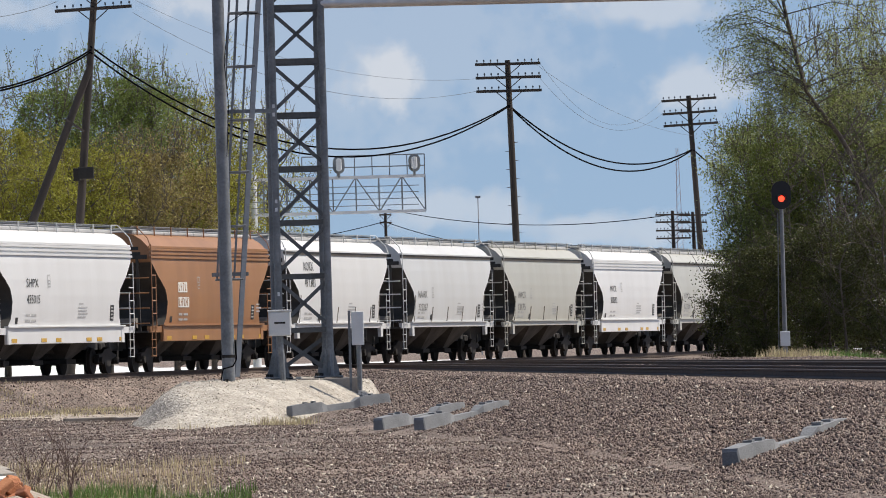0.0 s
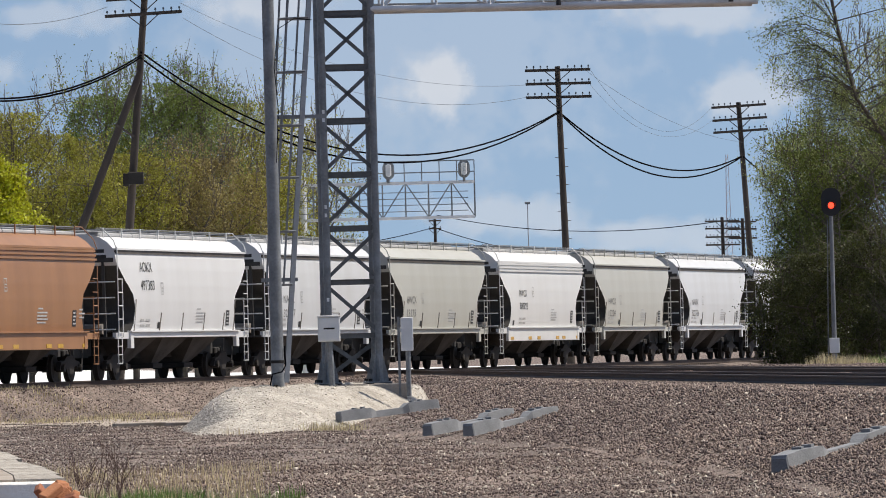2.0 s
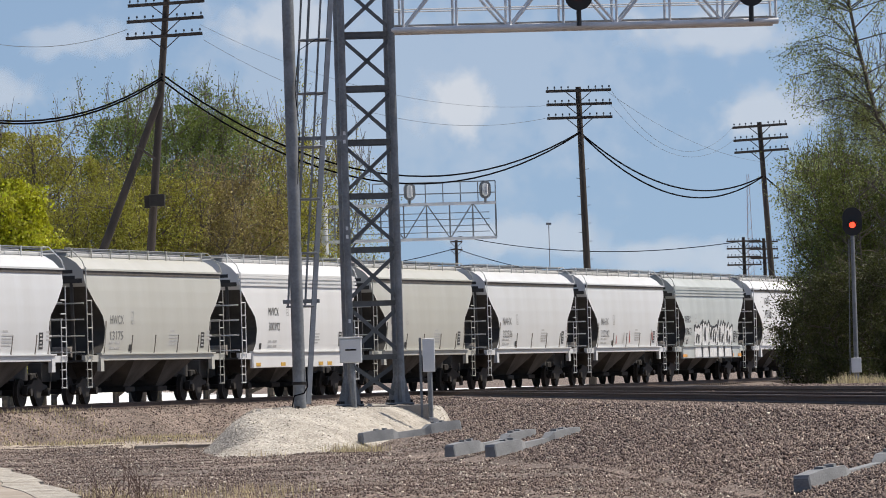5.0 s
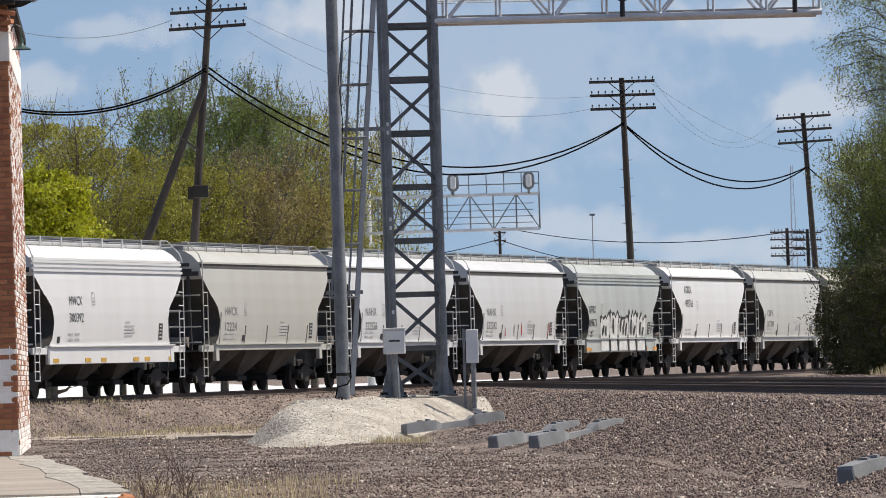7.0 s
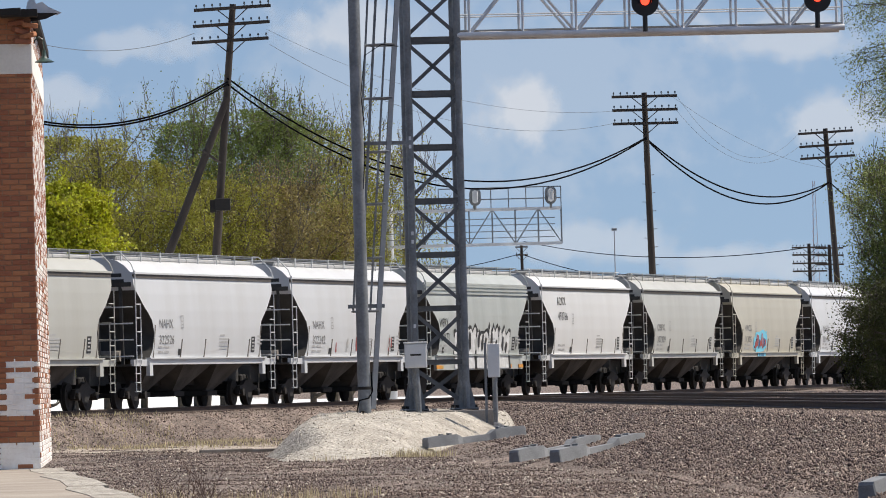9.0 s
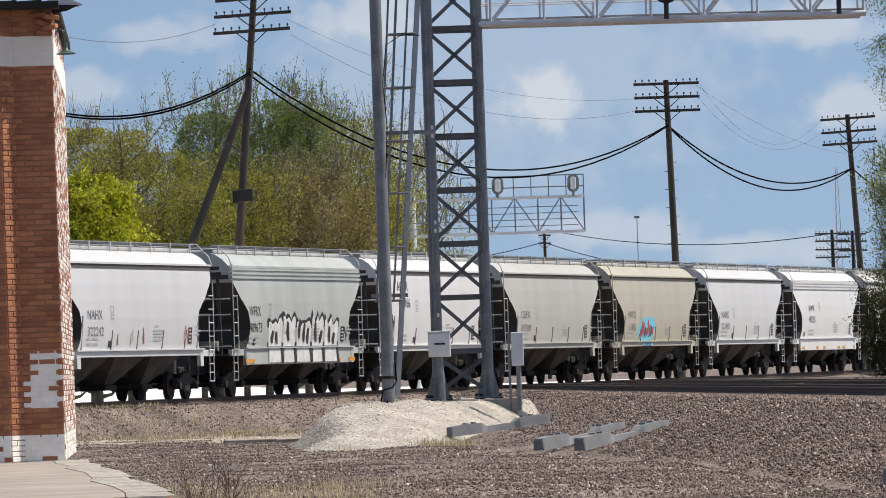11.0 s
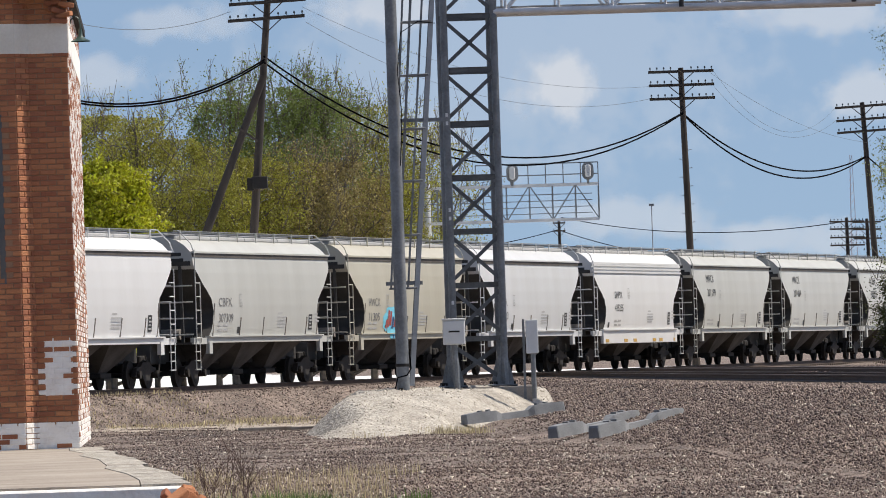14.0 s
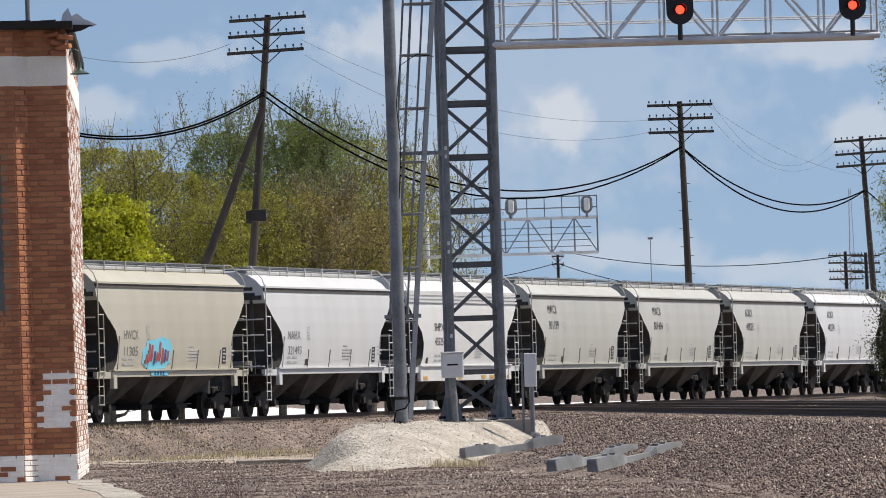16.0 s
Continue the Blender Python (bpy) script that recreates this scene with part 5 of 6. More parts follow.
def tree(name, x, y, height, radius, leaf_mat, label, seed, leaves=7000, leaf=0.2, crown_from=0.2, limbs=16, upright=0.5, clump=0.55, twigs=160, lean=0.0, z0=-0.6, fill=1.0, bare=0.0):
    """A tapered trunk, limbs and side branches, twigs that reach past the crown, and leaves in uneven clumps."""
    rnd, rng = random.Random(seed), np.random.default_rng(seed)
    t = empty(name, Matrix.Translation((x, y, z0)), label, "tree", "trees and bushes")
    wood = Mesh()
    trunk = [Vector((lean * height * (k / 6) ** 1.5 + rnd.uniform(-0.1, 0.1) * k / 3, rnd.uniform(-0.1, 0.1), height * 0.9 * k / 6)) for k in range(7)]
    r0 = 0.011 * height + 0.03
    wood.path(trunk, r0, n=7, r2=0.03)
    ends = []

    def along(f):
        s = min(5.999, f * 6)
        return trunk[int(s)].lerp(trunk[int(s) + 1], s - int(s))

    for k in range(limbs):
        f = crown_from * 0.6 + (0.9 - crown_from * 0.6) * (k + rnd.random()) / limbs
        a = k * 2.4 + rnd.uniform(-0.5, 0.5)
        start = along(f)
        hz = f * 0.9 + 0.08
        width = radius * max(0.25, math.sin(math.pi * min(1, max(0.08, (hz - crown_from * 0.5) / (1.08 - crown_from * 0.5)))) ** 0.6) * rnd.uniform(0.7, 1.15)
        tip = start + Vector((width * math.cos(a), width * math.sin(a), upright * width * rnd.uniform(0.5, 1.5) + 0.3))
        tip.z = min(tip.z, height * rnd.uniform(0.84, 0.95))
        mid = start.lerp(tip, 0.5) + Vector((0, 0, -0.12 * width)) + Vector((rnd.uniform(-0.2, 0.2), rnd.uniform(-0.2, 0.2), 0))
        rr = r0 * (1 - f) * 0.6 + 0.025
        wood.path([start, mid, tip], rr, n=5, r2=0.015)
        for j in range(6):
            s = (mid if j % 2 else start.lerp(mid, 0.7)).lerp(tip, rnd.uniform(0.1, 1.0))
            e = s + Vector((rnd.gauss(0, 0.3) * radius, rnd.gauss(0, 0.3) * radius, rnd.uniform(-0.1, 0.45) * radius * (0.5 + upright)))
            e.z = min(e.z, height * rnd.uniform(0.86, 0.98))
            wood.path([s, s.lerp(e, 0.5) + Vector((0, 0, 0.1)), e], 0.022, n=3, r2=0.008)
            ends.append(e)
            ends.append(s.lerp(e, 0.5))
        ends.append(tip)
    for k in range(twigs):
        s = rnd.choice(ends)
        e = s + Vector((rnd.gauss(0, 0.22), rnd.gauss(0, 0.22), rnd.uniform(0.3, 0.75 + 0.45 * upright)))
        wood.path([s, e], 0.016, n=3, r2=0.007)
        ends.append(s.lerp(e, 0.5))
    part("trunk", wood, M_BARK, t)
    idx = rng.integers(0, len(ends), leaves)
    weight = rng.random(len(ends)) ** 0.7
    idx = idx[rng.random(leaves) < weight[idx] + 0.15]
    centre = np.array([tuple(e) for e in ends])[idx]
    pts = centre + rng.normal(size=(len(idx), 3)) * clump * rng.uniform(0.25, 0.9, (len(idx), 1)) * np.array([1, 1, 0.8])
    high = pts[:, 2] > 0.87 * height
    pts[:, 2] = np.maximum(pts[:, 2], 0.15)
    pts = pts[~high | (rng.random(len(pts)) < 0.35)]
    size = leaf * rng.uniform(0.6, 1.4, (len(pts), 1)) * np.ones((1, 3))
    # leaves spread through the whole crown in drifts, thinning towards its edge and top
    f = rng.random(int(leaves * fill)) ** 0.85
    base = crown_from * 0.5
    wide = radius * np.maximum(0.2, np.sin(np.pi * np.minimum(1, 0.1 + 0.84 * f)) ** 0.6)
    rho, a = wide * 1.12 * rng.random(len(f)) ** 0.4, rng.uniform(0, 2 * math.pi, len(f))
    hz = (base + (0.88 - base) * f) * height
    more = np.stack([lean * height * f ** 1.5 + rho * np.cos(a), rho * np.sin(a), np.maximum(0.1, hz)], 1)
    luck = rng.random(len(f))
    keep = [noise.noise((p[0] * 0.9 + seed, p[1] * 0.9, p[2] * 0.75)) + 0.6 * noise.noise((p[0] * 2.6, p[1] * 2.6, p[2] * 2.2 + seed)) + 0.35 > q * (0.55 + 0.6 * g ** 3) for p, q, g in zip(more.tolist(), luck.tolist(), f.tolist())]
    more = more[np.array(keep)]
    if bare:
        size, pts, more = size[pts[:, 2] > bare], pts[pts[:, 2] > bare], more[more[:, 2] > bare]
    pts = np.concatenate([pts, more])
    size = np.concatenate([size, leaf * rng.uniform(0.6, 1.4, (len(more), 1)) * np.ones((1, 3))])
    me = cloud_of("crown", LEAF_V, LEAF_F, pts, size, random_turns(rng, len(pts)), leaf_mat, "", "")
    tagged(part("crown", me, None, t), kind="stuff")
    return t


def rise(z):
    return z + 0.6


OLIVE, GREEN = "spring tree with olive-yellow young leaves", "tall spring tree with fresh green leaves"
for args in (
    # name, x, y, height, crown radius, leaves, label
    ("tree", -16.75, 285, rise(10.29), 2.2, M_LEAF_LIME, "rounded tree with bright lime-green leaves", 21, 15000, 0.26, 0.05, 26, 0.3, 0.4, 20),
    ("tree", -18.37, 290, rise(10.13), 2.0, M_LEAF_LIME, "rounded tree with bright lime-green leaves", 22, 15000, 0.24, 0.05, 26, 0.3, 0.4, 20),
    ("tree", -16.21, 300, rise(12.90), 2.4, M_LEAF_OLIVE, "thin spring tree with grey bare branches", 23, 5000, 0.17, 0.3, 18, 0.8, 0.5, 260),
    ("tree", -18.22, 306, rise(13.33), 2.4, M_LEAF_OLIVE, OLIVE, 24, 9000, 0.18, 0.2, 16, 0.8, 0.5, 220),
    ("tree", -14.71, 303, rise(11.95), 2.3, M_LEAF_OLIVE, OLIVE, 25, 9000, 0.18, 0.15, 16, 0.6, 0.5, 160),
    ("tree", -13.05, 322, rise(14.62), 2.8, M_LEAF_GREEN, GREEN, 26, 11000, 0.18, 0.15, 20, 0.9, 0.5, 300),
    ("tree", -10.80, 324, rise(15.24), 3.2, M_LEAF_GREEN, GREEN, 27, 13000, 0.18, 0.15, 22, 0.9, 0.5, 360),
    ("tree", -8.94, 326, rise(14.66), 2.8, M_LEAF_GREEN, GREEN, 28, 10000, 0.18, 0.15, 20, 0.9, 0.5, 320),
    ("tree", -6.54, 330, rise(14.34), 2.6, M_LEAF_OLIVE, "tall thin spring tree with bare twigs", 29, 8000, 0.17, 0.2, 18, 1.0, 0.5, 380),
    ("tree", -5.04, 332, rise(13.67), 2.3, M_LEAF_OLIVE, "tall thin spring tree with bare twigs", 30, 5000, 0.17, 0.2, 16, 1.0, 0.5, 320),
    ("tree", -2.96, 335, rise(12.45), 2.2, M_LEAF_OLIVE, "tall thin spring tree with bare twigs", 31, 2000, 0.17, 0.2, 16, 0.9, 0.5, 300),
    ("bush", -12.74, 296, rise(10.21), 2.2, M_LEAF_OLIVE, OLIVE, 32, 7500, 0.17, 0.05, 18, 0.6, 0.5, 120),
    ("bush", -10.94, 298, rise(10.72), 2.3, M_LEAF_OLIVE, OLIVE, 33, 8000, 0.17, 0.05, 18, 0.6, 0.5, 120),
    ("bush", -8.86, 300, rise(10.47), 2.4, M_LEAF_TAN, "bushy tree with brownish olive buds", 34, 8000, 0.17, 0.05, 20, 0.7, 0.5, 260),
    ("bush", -7.01, 302, rise(10.52), 2.4, M_LEAF_TAN, "bushy tree with brownish olive buds", 35, 8000, 0.17, 0.05, 20, 0.7, 0.5, 260),
    ("bush", -5.38, 304, rise(9.77), 2.1, M_LEAF_OLIVE, OLIVE, 36, 6000, 0.17, 0.05, 18, 0.6, 0.5, 160),
    ("bush", -15.49, 296, rise(9.10), 1.9, M_LEAF_OLIVE, OLIVE, 37, 4000, 0.17, 0.05, 16, 0.6, 0.5, 200),
    # the thicket beside the mast signal
    ("tree", 16.43, 262, rise(9.93), 1.45, M_LEAF_PALE, "young tree with pale green spring leaves", 41, 9000, 0.13, 0.05, 22, 0.6, 0.45, 150),
    ("tree", 17.34, 258, rise(9.32), 1.8, M_LEAF_MID, "dense green thicket tree", 42, 13000, 0.15, 0.03, 24, 0.5, 0.5, 160),
    ("tree", 19.05, 262, rise(10.63), 2.3, M_LEAF_MID, "dense green thicket tree", 43, 13000, 0.15, 0.03, 24, 0.5, 0.55, 200),
    ("tree", 20.61, 258, rise(11.50), 2.4, M_LEAF_MID, "dense green thicket tree", 44, 12000, 0.15, 0.03, 24, 0.5, 0.55, 220),
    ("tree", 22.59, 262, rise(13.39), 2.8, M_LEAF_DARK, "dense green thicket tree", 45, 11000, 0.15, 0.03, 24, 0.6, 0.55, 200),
    ("tree", 18.07, 274, rise(10.68), 2.0, M_LEAF_GREEN, "spring tree with fresh green leaves", 46, 9000, 0.15, 0.05, 20, 0.7, 0.5, 200),
    ("tree", 21.15, 275, rise(14.58), 3.0, M_LEAF_PALE, "tall tree with pale thin spring leaves", 47, 6000, 0.14, 0.2, 24, 0.9, 0.5, 420),
    ("tree", 23.97, 278, rise(16.53), 3.2, M_LEAF_PALE, "tall tree with pale thin spring leaves", 48, 6000, 0.14, 0.2, 24, 0.9, 0.5, 420),
    # low bushes, in the leaf colour darkened for shade
    ("bush", 15.35, 254, rise(3.6), 1.1, M_LEAF_DARK, "low green bush, leaves darkened for shade", 49, 7000, 0.13, 0.0, 16, 0.3, 0.35, 60),
    ("bush", 16.3, 250, rise(4.6), 1.5, M_LEAF_DARK, "low green bush, leaves darkened for shade", 50, 9000, 0.13, 0.0, 16, 0.3, 0.4, 60),
    ("bush", 18.28, 248, rise(5.4), 1.9, M_LEAF_DARK, "low green bush, leaves darkened for shade", 51, 12000, 0.13, 0.0, 16, 0.3, 0.45, 80),
    ("bush", 20.4, 245, rise(5.6), 2.0, M_LEAF_DARK, "low green bush, leaves darkened for shade", 52, 12000, 0.13, 0.0, 16, 0.3, 0.45, 80),
):
    name, x, y, h, r, mat, label, seed, leaves, leaf, cf, limbs, upright, clump, twigs = args
    tree(name, x, y, h * (1.05 if y > 280 else 1.0), r, mat, label, seed, int(leaves * (2.2 if y > 280 else 2.8)), leaf * (0.64 if y > 280 else 0.62), cf, limbs, upright, clump, int(twigs * 1.6), fill=2.5 if y > 280 else 0.45, bare=1.7 if y > 280 else 0.0)


def arching_tree():
    """The large tree whose long boughs hang out over the thicket."""
    rnd, rng = random.Random(77), np.random.default_rng(77)
    foot = Vector((21.83, 256.00, -0.31))
    t = empty("arching_tree", Matrix.Translation(foot), "large leaning tree with long pale-leaved drooping boughs", "tree", "trees and bushes")
    stem = [Vector(p) - foot for p in ((21.82, 256.00, -0.53), (21.71, 256.00, 2.72), (21.04, 256.00, 5.78), (19.64, 255.00, 8.17), (18.32, 254.00, 9.90), (17.66, 254.00, 12.71), (17.21, 254.00, 15.30), (16.85, 254.00, 17.68))]
    wood = Mesh()
    wood.path(stem, 0.13, n=8, r2=0.04)
    ends = []
    for k in range(84):
        f = rnd.uniform(2.2, 6.9)
        s = stem[int(f)].lerp(stem[int(f) + 1], f - int(f))
        way = -1 if rnd.random() < 0.62 else 1
        reach = rnd.uniform(1.0, 3.2) if way < 0 else rnd.uniform(1.0, 3.6)
        if way < 0:
            reach = min(reach, max(0.6, (s + foot).x - 14.55))
        e = s + Vector((way * reach, rnd.uniform(-0.8, 0.8), rnd.uniform(0.1, 1.9)))
        m = s.lerp(e, 0.5) + Vector((0, 0, 0.35))
        wood.path([s, m, e], 0.035, n=4, r2=0.01)
        for j in range(9):
            p = s.lerp(m, rnd.random()) if j % 3 == 0 else m.lerp(e, rnd.random())
            q = p + Vector((rnd.gauss(way * 0.3, 0.35), rnd.gauss(0, 0.3), rnd.gauss(-0.1, 0.4)))
            wood.path([p, p.lerp(q, 0.5) + Vector((0, 0, 0.08)), q], 0.014, n=3, r2=0.006)
            ends += [q, p.lerp(q, 0.6)]
    part("trunk", wood, M_BARK, t)
    idx = rng.integers(0, len(ends), 42000)
    pts = np.array([tuple(e) for e in ends])[idx] + rng.normal(size=(len(idx), 3)) * 0.2
    me = cloud_of("crown", LEAF_V, LEAF_F, pts, 0.075 * rng.uniform(0.6, 1.4, (len(idx), 1)) * np.ones((1, 3)), random_turns(rng, len(idx)), M_LEAF_PALE, "", "")
    tagged(part("crown", me, None, t), kind="stuff")


arching_tree()


def bare_stem(x, y, h, seed):
    """A slim leafless sapling with forked side twigs."""
    rnd = random.Random(seed)
    m = Mesh()
    pts = [Vector((rnd.uniform(-0.12, 0.12) * k + 0.03 * k * k * rnd.uniform(-1, 1), rnd.uniform(-0.1, 0.1) * k, h * k / 5)) for k in range(6)]
    m.path(pts, 0.055, n=5, r2=0.015)
    for k in range(22):
        f = rnd.uniform(1.2, 4.95)
        p = pts[int(f)].lerp(pts[int(f) + 1], f - int(f))
        q = p + Vector((rnd.choice((-1, 1)) * rnd.uniform(0.3, 1.1), rnd.uniform(-0.3, 0.3), rnd.uniform(0.4, 1.3)))
        m.path([p, p.lerp(q, 0.5) + Vector((0, 0, -0.08)), q], 0.02, n=3, r2=0.008)
        for j in range(3):
            e = p.lerp(q, rnd.uniform(0.4, 1.0))
            m.path([e, e + Vector((rnd.uniform(-0.4, 0.4), 0, rnd.uniform(0.2, 0.6)))], 0.01, n=3, r2=0.005)
    ob = new("sapling", m.data("sapling", M_BARK))
    ob.location = (x, y, ground_z(x, y) - 0.1)
    tagged(ob, "slim bare sapling at the edge of the thicket", "sapling", "bare saplings")


for x, y, h, n in ((17.6, 252, 8.0, 1), (18.5, 247, 9.5, 2), (19.2, 250, 8.8, 3), (19.9, 246, 10.5, 4), (20.6, 249, 9.0, 5), (21.2, 246, 11.0, 6), (18.9, 244, 6.5, 7), (20.2, 243, 7.5, 8)):
    bare_stem(x, y, h, n)


# ---- lettering and graffiti on the cars ----
def glyphs(text, width, cap):
    pts, faces = LETTERS[text]
    return [(a * width, b * cap) for a, b in pts], faces


def on_side(car, name, pts, faces, x0, z0, mat, lift=0.012, label="", y=None):
    """Lay a flat drawing on the car's side; its own x runs towards the rear."""
    verts = [(x0 - a, (side_y(z0 + b) if y is None else y) + lift, z0 + b) for a, b in pts]
    return tagged(part(name, quick_mesh(name, verts, faces, mat), None, car, label), kind="stuff" if name.endswith("_block") or name.endswith("_bars") else "")


def bars(spots):
    pts, faces = [], []
    for a, b, w, h in spots:
        i = len(pts)
        pts += [(a, b), (a + w, b), (a + w, b + h), (a, b + h)]
        faces.append((i, i + 1, i + 2, i + 3))
    return pts, faces


def letter_car(car, k, spec):
    coat, ribbed, mark, number, _, _ = spec
    high = mark == "AOKX" or (mark == "MWCX" and not ribbed)
    x0, z1, step, cap = (4.4, 2.75, 0.5, 0.27) if ribbed else (5.2, 3.42, 0.58, 0.32) if high else (5.35, 2.46, 0.49, 0.27)
    if mark == "WFRX":
        x0, z1, step, cap = 6.0, 2.55, 0.52, 0.31
    wide = 1.45 if not ribbed else 1.3
    ink = M_GREYMARK if mark in ("NAHX", "HWCX", "CBFX") else M_LETTER
    if mark:
        on_side(car, "reporting_mark", *glyphs(mark, wide, cap), x0, z1, ink, label="black stencilled letters")
    if number:
        on_side(car, "car_number", *glyphs(number, wide * (1.08 if len(number) > 5 else 0.95), cap), x0, z1 - step, ink, label="black stencilled numerals")
    if not mark:
        for zz, n, w in ((2.62, 4, 1.15), (2.12, 6, 1.35)):
            on_side(car, "stencil_panel", *bars([(0, 0, w, 0.34)]), 4.6, zz, M_LETTERWHITE, label="white stencil panel")
            on_side(car, "stencil_bars", *bars([(0.06 + j * (w - 0.1) / n, 0.05, 0.07, 0.24) for j in range(n)] + [(0.06 + j * (w - 0.1) / n, 0.05 + 0.11 * (j % 3), 0.15, 0.05) for j in range(n)]), 4.6, zz, P_RUST, 0.018)
    # small unreadable data lines
    rnd = random.Random(k)
    on_side(car, "data_block", *bars([(0, 0.0, 0.5, 0.07), (0.62, 0.0, 0.5, 0.07), (0, 0.17, 0.42, 0.07), (0.58, 0.17, 0.55, 0.07)]), x0 + 0.1, 1.68, M_FADED)
    on_side(car, "test_stencil", *bars([(0, 0, 0.3, 0.03), (0, 0.37, 0.3, 0.03), (0, 0, 0.03, 0.4), (0.27, 0, 0.03, 0.4), (0.06, 0.1, 0.18, 0.03), (0.06, 0.2, 0.18, 0.03)]), x0 - 2.3, z1 + 0.0 if not high else 2.7, M_FADED)
    on_side(car, "load_block", *bars([(0, 0.0, 0.9, 0.05), (0, 0.1, 1.1, 0.05), (0, 0.2, 1.0, 0.05), (0, 0.3, 1.05, 0.05), (0.1, 0.42, 0.5, 0.05)]), -1.2, 1.8, M_FADED)
    on_side(car, "service_panel", *bars([(0, 0, 0.42, 0.5)]), -4.9, 1.7, M_LETTER, label="black service record panel")
    on_side(car, "service_block", *bars([(0.05, 0.06 + 0.11 * j, 0.3 - 0.08 * (j % 2), 0.05) for j in range(4)]), -4.9, 1.7, M_FADED, 0.018)
    on_side(car, "tracking_tag", *bars([(0, 0, 0.28, 0.2)]), 5.6 if ribbed else 3.3, 1.62, M_LETTER)
    if mark == "CBFX" or rnd.random() < 0.5:
        on_side(car, "side_note", *bars([(0, 0.0, 0.5, 0.05), (0, 0.12, 0.6, 0.05), (0, 0.24, 0.4, 0.05)]), -5.6, 1.95, M_FADED)
    # lettering on the upper end panel
    m = Mesh()
    for zz, w in ((4.02, 0.55), (3.84, 0.62)):
        m.box(HALF + 0.004, HALF + 0.008, 0.62, 0.62 + w, zz, zz + 0.11)
    part("end_lettering", m, M_LETTER, car)


def wavy(x0, x1, z0, z1, n, rnd, amp):
    """A closed outline with an uneven crown."""
    top = [(x0 + (x1 - x0) * k / n, z1 + amp * (math.sin(k * 2.1) * 0.5 + rnd.uniform(-0.5, 0.5))) for k in range(n + 1)]
    return [(x0 + 0.08, z0), *top, (x1 - 0.05, z0)]


def graffiti_large(car):
    """Five tall bulging white shapes outlined in black, over side and sill."""
    rnd = random.Random(4)
    a = 0.0
    for k in range(5):
        w = (1.75, 1.55, 1.9, 1.5, 1.8)[k]
        top = (2.5, 2.58, 2.42, 2.62, 2.5)[k]
        o = wavy(a - 0.08, a + w + 0.08, 1.56, top, 8, rnd, 0.2)
        i = [(a + w / 2 + (x - a - w / 2) * 0.84, 1.57 + (z - 1.56) * 0.86) for x, z in o]
        on_side(car, "paint_outline", o, [tuple(range(len(o)))], 3.9, 0.0, M_LETTER, 0.012)
        on_side(car, "paint_fill", i, [tuple(range(len(i)))], 3.9, 0.0, M_SPRAY, 0.018)
        for f in ((0.28, 0.62), (0.45,), (0.2, 0.5, 0.75), (0.35, 0.7), (0.4, 0.66))[k]:
            x, h, lean = a + w * f, rnd.uniform(0.3, 0.62), rnd.uniform(-0.25, 0.25)
            z = 1.6 + rnd.uniform(0.0, 0.25)
            g = [(x - 0.1, z), (x + 0.08, z), (x + 0.16 + lean, z + h), (x - 0.04 + lean, z + h + 0.06), (x - 0.2 + lean * 0.4, z + h * 0.5)]
            on_side(car, "paint_stroke", g, [tuple(range(len(g)))], 3.9, 0.0, M_LETTER, 0.024)
        q = [(a, 1.05), (a + 0.06, 1.51), (a + w - 0.2, 1.51), (a + w - 0.1, 1.05)]
        on_side(car, "sill_fill", q, [(0, 1, 2, 3)], 3.9, 0.0, M_SPRAY, 0.012, y=1.615)
        q = [(a + w - 0.32, 1.03), (a + w - 0.42, 1.515), (a + w - 0.18, 1.515), (a + w, 1.03)]
        on_side(car, "sill_stroke", q, [(0, 1, 2, 3)], 3.9, 0.0, M_LETTER, 0.018, y=1.615)
        a += w
    for j in range(7):
        a = 8.9 + 0.16 * j
        s = [(a, 1.75 + 0.1 * (j % 3)), (a + 0.05, 2.2 - 0.1 * (j % 2)), (a + 0.12, 2.2 - 0.1 * (j % 2)), (a + 0.07, 1.75 + 0.1 * (j % 3))]
        on_side(car, "tag_stroke", s, [(0, 1, 2, 3)], 3.9, 0.0, M_LETTER, 0.012)
    for x in (-4.4, -6.2, 6.2):
        part("reflector", Mesh().box(x - 0.35, x + 0.35, 1.612, 1.625, 1.05, 1.18), M_ORANGE, car, "orange reflective strip")


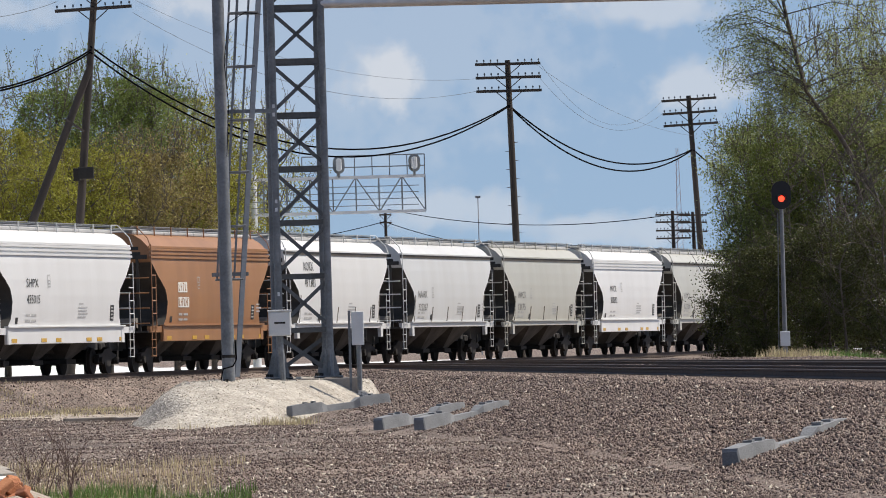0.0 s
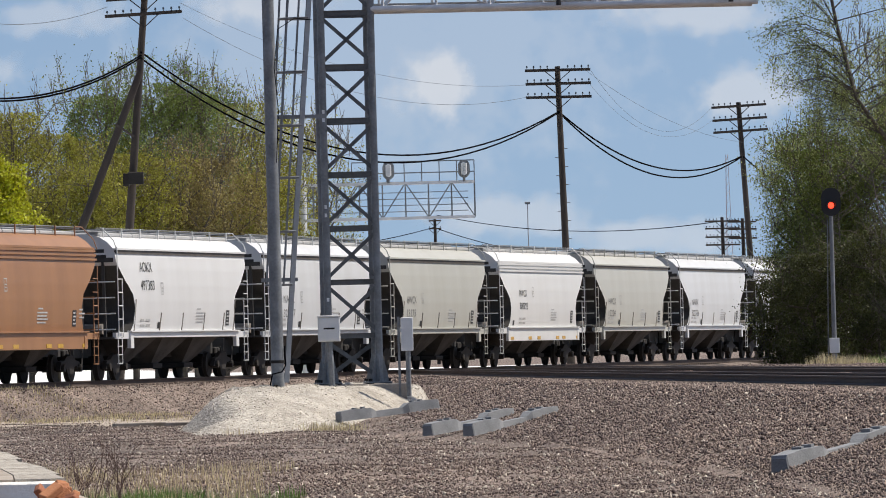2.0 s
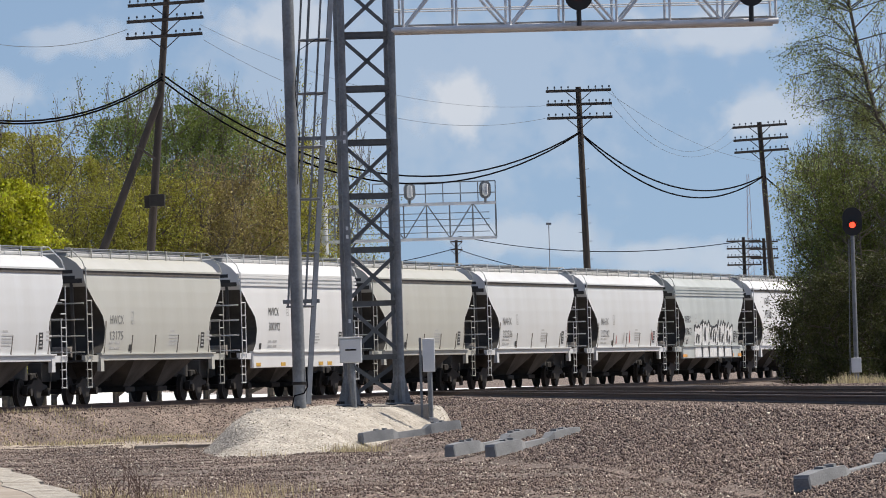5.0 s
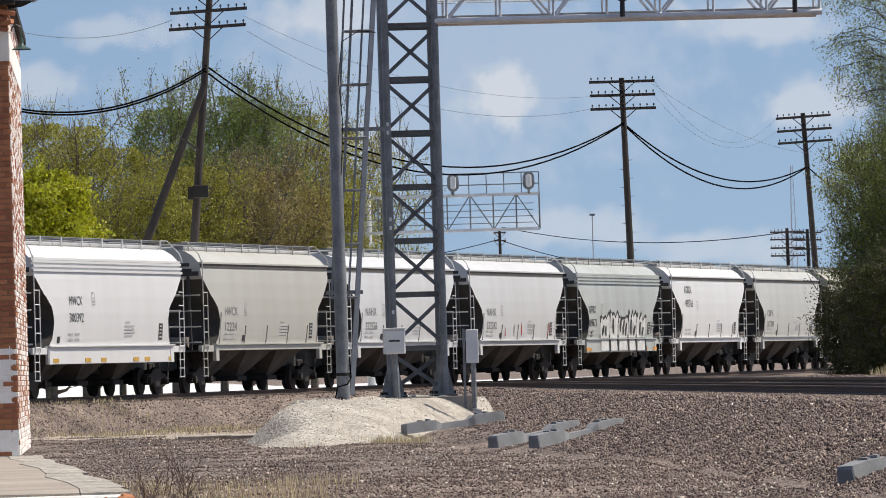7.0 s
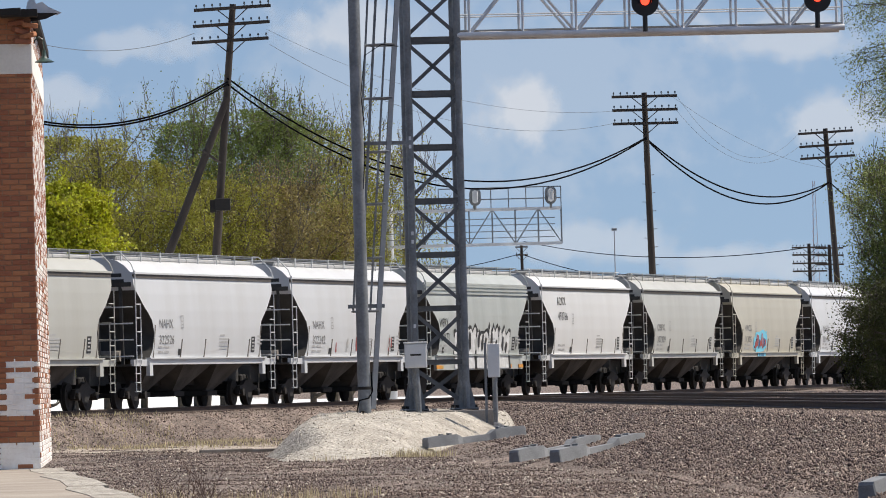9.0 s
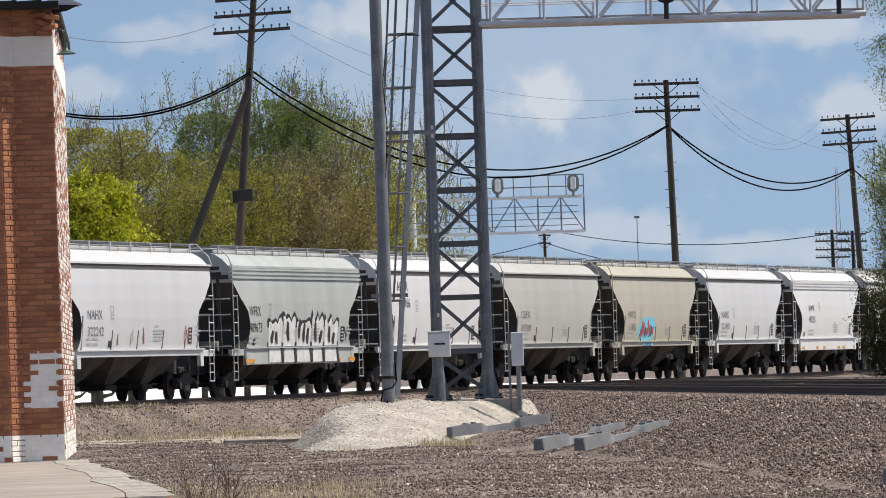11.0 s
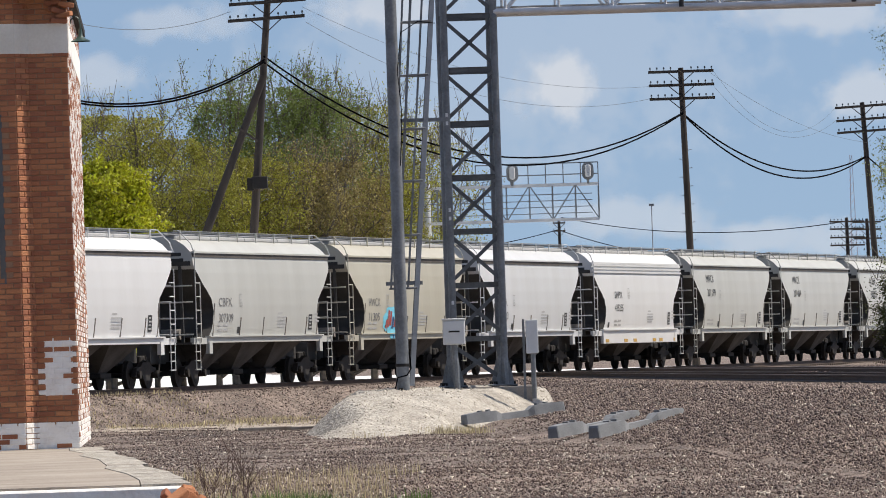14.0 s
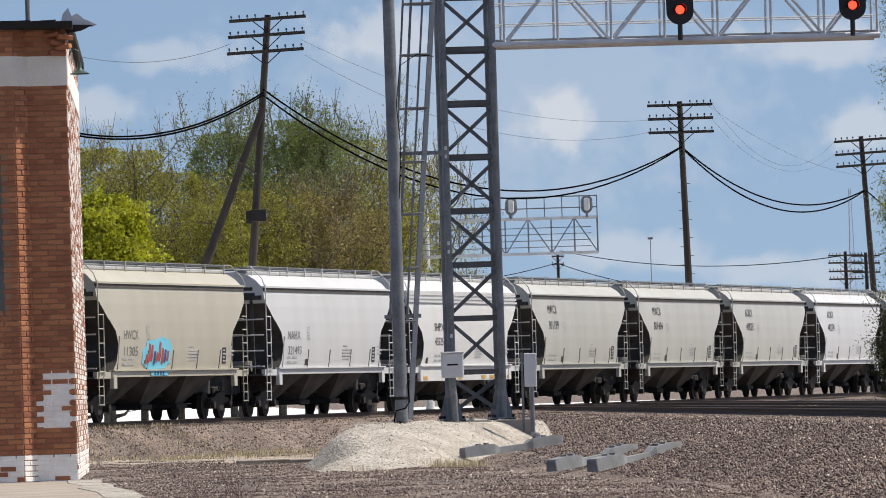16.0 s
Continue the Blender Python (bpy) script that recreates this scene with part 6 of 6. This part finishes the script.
def graffiti_colour(car):
    """A ragged light-blue patch with red and dark strokes."""
    rnd = random.Random(9)
    o = []
    for k in range(26):
        t = 2 * math.pi * k / 26
        r = 1 + rnd.uniform(-0.12, 0.12)
        o.append((1.6 + 1.5 * r * math.copysign(abs(math.cos(t)) ** 0.6, math.cos(t)), 2.02 + 0.46 * r * math.copysign(abs(math.sin(t)) ** 0.7, math.sin(t)) + 0.1 * math.cos(t)))
    on_side(car, "paint_patch", o, [tuple(range(26))], 3.6, 0.0, M_SKYSPRAY, 0.012)
    for k in range(9):
        a, z = 0.5 + 0.27 * k, 1.72 + 0.05 * (k % 3)
        h = 0.3 + 0.28 * ((k * 7) % 4) / 3
        s = [(a - 0.16, z), (a - 0.02, z + h), (a + 0.16, z + h * 0.9), (a + 0.1, z + 0.12), (a + 0.02, z - 0.03)]
        on_side(car, "paint_stroke", s, [tuple(range(5))], 3.6, 0.0, M_REDSPRAY if k % 4 != 3 else M_BLUESPRAY, 0.02)
    on_side(car, "sill_patch", [(0.9, 1.36), (2.6, 1.36), (2.65, 1.51), (0.85, 1.51)], [(0, 1, 2, 3)], 3.6, 0.0, M_SKYSPRAY, 0.012, y=1.615)
    on_side(car, "sill_bars", *bars([(1.2 + 0.28 * j, 1.38, 0.17, 0.1) for j in range(4)]), 3.6, 0.0, M_BLUESPRAY, 0.02, y=1.615)


def graffiti_small(car):
    rnd = random.Random(3)
    for k in range(12):
        a = rnd.choice((3.2, 4.6, 5.9, 10.2, 10.6)) + rnd.uniform(0, 0.5)
        z = 1.65 + rnd.uniform(0, 0.3)
        s = [(a, z), (a + 0.05, z + 0.35), (a + 0.1, z + 0.34), (a + 0.16, z + 0.02)]
        on_side(car, "tag_stroke", s, [(0, 1, 2, 3)], 6.0, 0.0, M_REDSPRAY if k % 2 else M_FADED, 0.014)


for k, (car, spec) in enumerate(zip(train, CARS)):
    letter_car(car, k, spec)
graffiti_large(train[9])
graffiti_colour(train[12])
graffiti_small(train[8])


# ---- clouds, far off ----
def cloud(u, v, w, h, thick, seed):
    """A far soft cloud on a flat card; its glow stands in for sunlight."""
    m = bpy.data.materials.new("cloud")
    m.use_nodes = True
    n, l = m.node_tree.nodes, m.node_tree.links
    n.clear()
    out, mix, tr, em = n.new("ShaderNodeOutputMaterial"), n.new("ShaderNodeMixShader"), n.new("ShaderNodeBsdfTransparent"), n.new("ShaderNodeEmission")
    em.inputs["Color"].default_value, em.inputs["Strength"].default_value = (0.80, 0.80, 0.82, 1), 0.74
    co = n.new("ShaderNodeTexCoord")
    ln = n.new("ShaderNodeVectorMath")
    ln.operation = "LENGTH"
    mp = n.new("ShaderNodeMapping")
    mp.inputs["Scale"].default_value = (2.0 / w, 0, 2.0 / h)
    l.new(co.outputs["Object"], mp.inputs["Vector"])
    l.new(mp.outputs["Vector"], ln.inputs[0])
    no = n.new("ShaderNodeTexNoise")
    no.noise_dimensions = "4D"
    no.inputs["W"].default_value, no.inputs["Scale"].default_value, no.inputs["Detail"].default_value, no.inputs["Roughness"].default_value = seed * 3.7, 0.045, 5, 0.55
    l.new(co.outputs["Object"], no.inputs["Vector"])
    k = n.new("ShaderNodeMath")
    k.operation = "MULTIPLY_ADD"
    k.inputs[1].default_value = 1.7
    l.new(no.outputs["Fac"], k.inputs[0])
    neg = n.new("ShaderNodeMath")
    neg.operation = "MULTIPLY_ADD"
    neg.inputs[1].default_value, neg.inputs[2].default_value = -1.0, 0.05
    l.new(ln.outputs["Value"], neg.inputs[0])
    l.new(neg.outputs[0], k.inputs[2])
    ramp = n.new("ShaderNodeMapRange")
    ramp.interpolation_type = "SMOOTHSTEP"
    ramp.inputs["From Min"].default_value, ramp.inputs["From Max"].default_value = 0.0, 0.55
    ramp.inputs["To Max"].default_value = thick
    l.new(k.outputs[0], ramp.inputs["Value"])
    l.new(ramp.outputs["Result"], mix.inputs["Fac"])
    l.new(tr.outputs[0], mix.inputs[1])
    l.new(em.outputs[0], mix.inputs[2])
    l.new(mix.outputs[0], out.inputs["Surface"])
    ob = new("cloud", quick_mesh("cloud", [(-w, 0, -h), (w, 0, -h), (w, 0, h), (-w, 0, h)], [(0, 1, 2, 3)], m))
    ob.location = (u, 3600 + seed * 10, v)
    ob.visible_shadow = False
    tagged(ob, "soft white spring cloud sheet, self-lit, in the blue sky", "cloud", kind="structure")


cloud(29.34, 145.74, 62, 52, 0.62, 1)
cloud(-64.11, 194.95, 95, 45, 0.5, 2)
cloud(170.00, 184.55, 120, 40, 0.48, 3)
cloud(199.03, 139.49, 80, 45, 0.5, 4)
cloud(-217.34, 163.23, 60, 35, 0.4, 5)
cloud(66.14, 76.69, 130, 34, 0.4, 6)
cloud(150.97, 63.37, 130, 30, 0.4, 7)
cloud(-173.80, 192.31, 90, 30, 0.35, 8)
cloud(-41.97, 124.23, 60, 40, 0.3, 9)
# Thin glowing veil across the whole sky, added to pale its blue.
cloud(3.07, 162.40, 420, 170, 0.2, 10)


def motions():
    """The train rolls at a steady speed; its wheels turn with it."""
    for k, car in enumerate(train):
        walk(car, [(t, car_pose(k, t)) for t in (0, 4, 8, 12, 16)])
    turn = SPEED / 0.42
    leader = {}
    for car in train:
        for o in car.children_recursive:
            if "axle" in o.keys():
                dx = o["axle"]
                if dx not in leader:
                    walk(o, [(i / FPS, Matrix.Translation((dx, 0, 0.42)) @ Matrix.Rotation(turn * i / FPS, 4, "Y")) for i in range(481)])
                    leader[dx] = o
                else:
                    o.rotation_mode = "QUATERNION"
                    keys = o.animation_data_create()
                    keys.action = leader[dx].animation_data.action
                    keys.action_slot = leader[dx].animation_data.action_slot


motions()
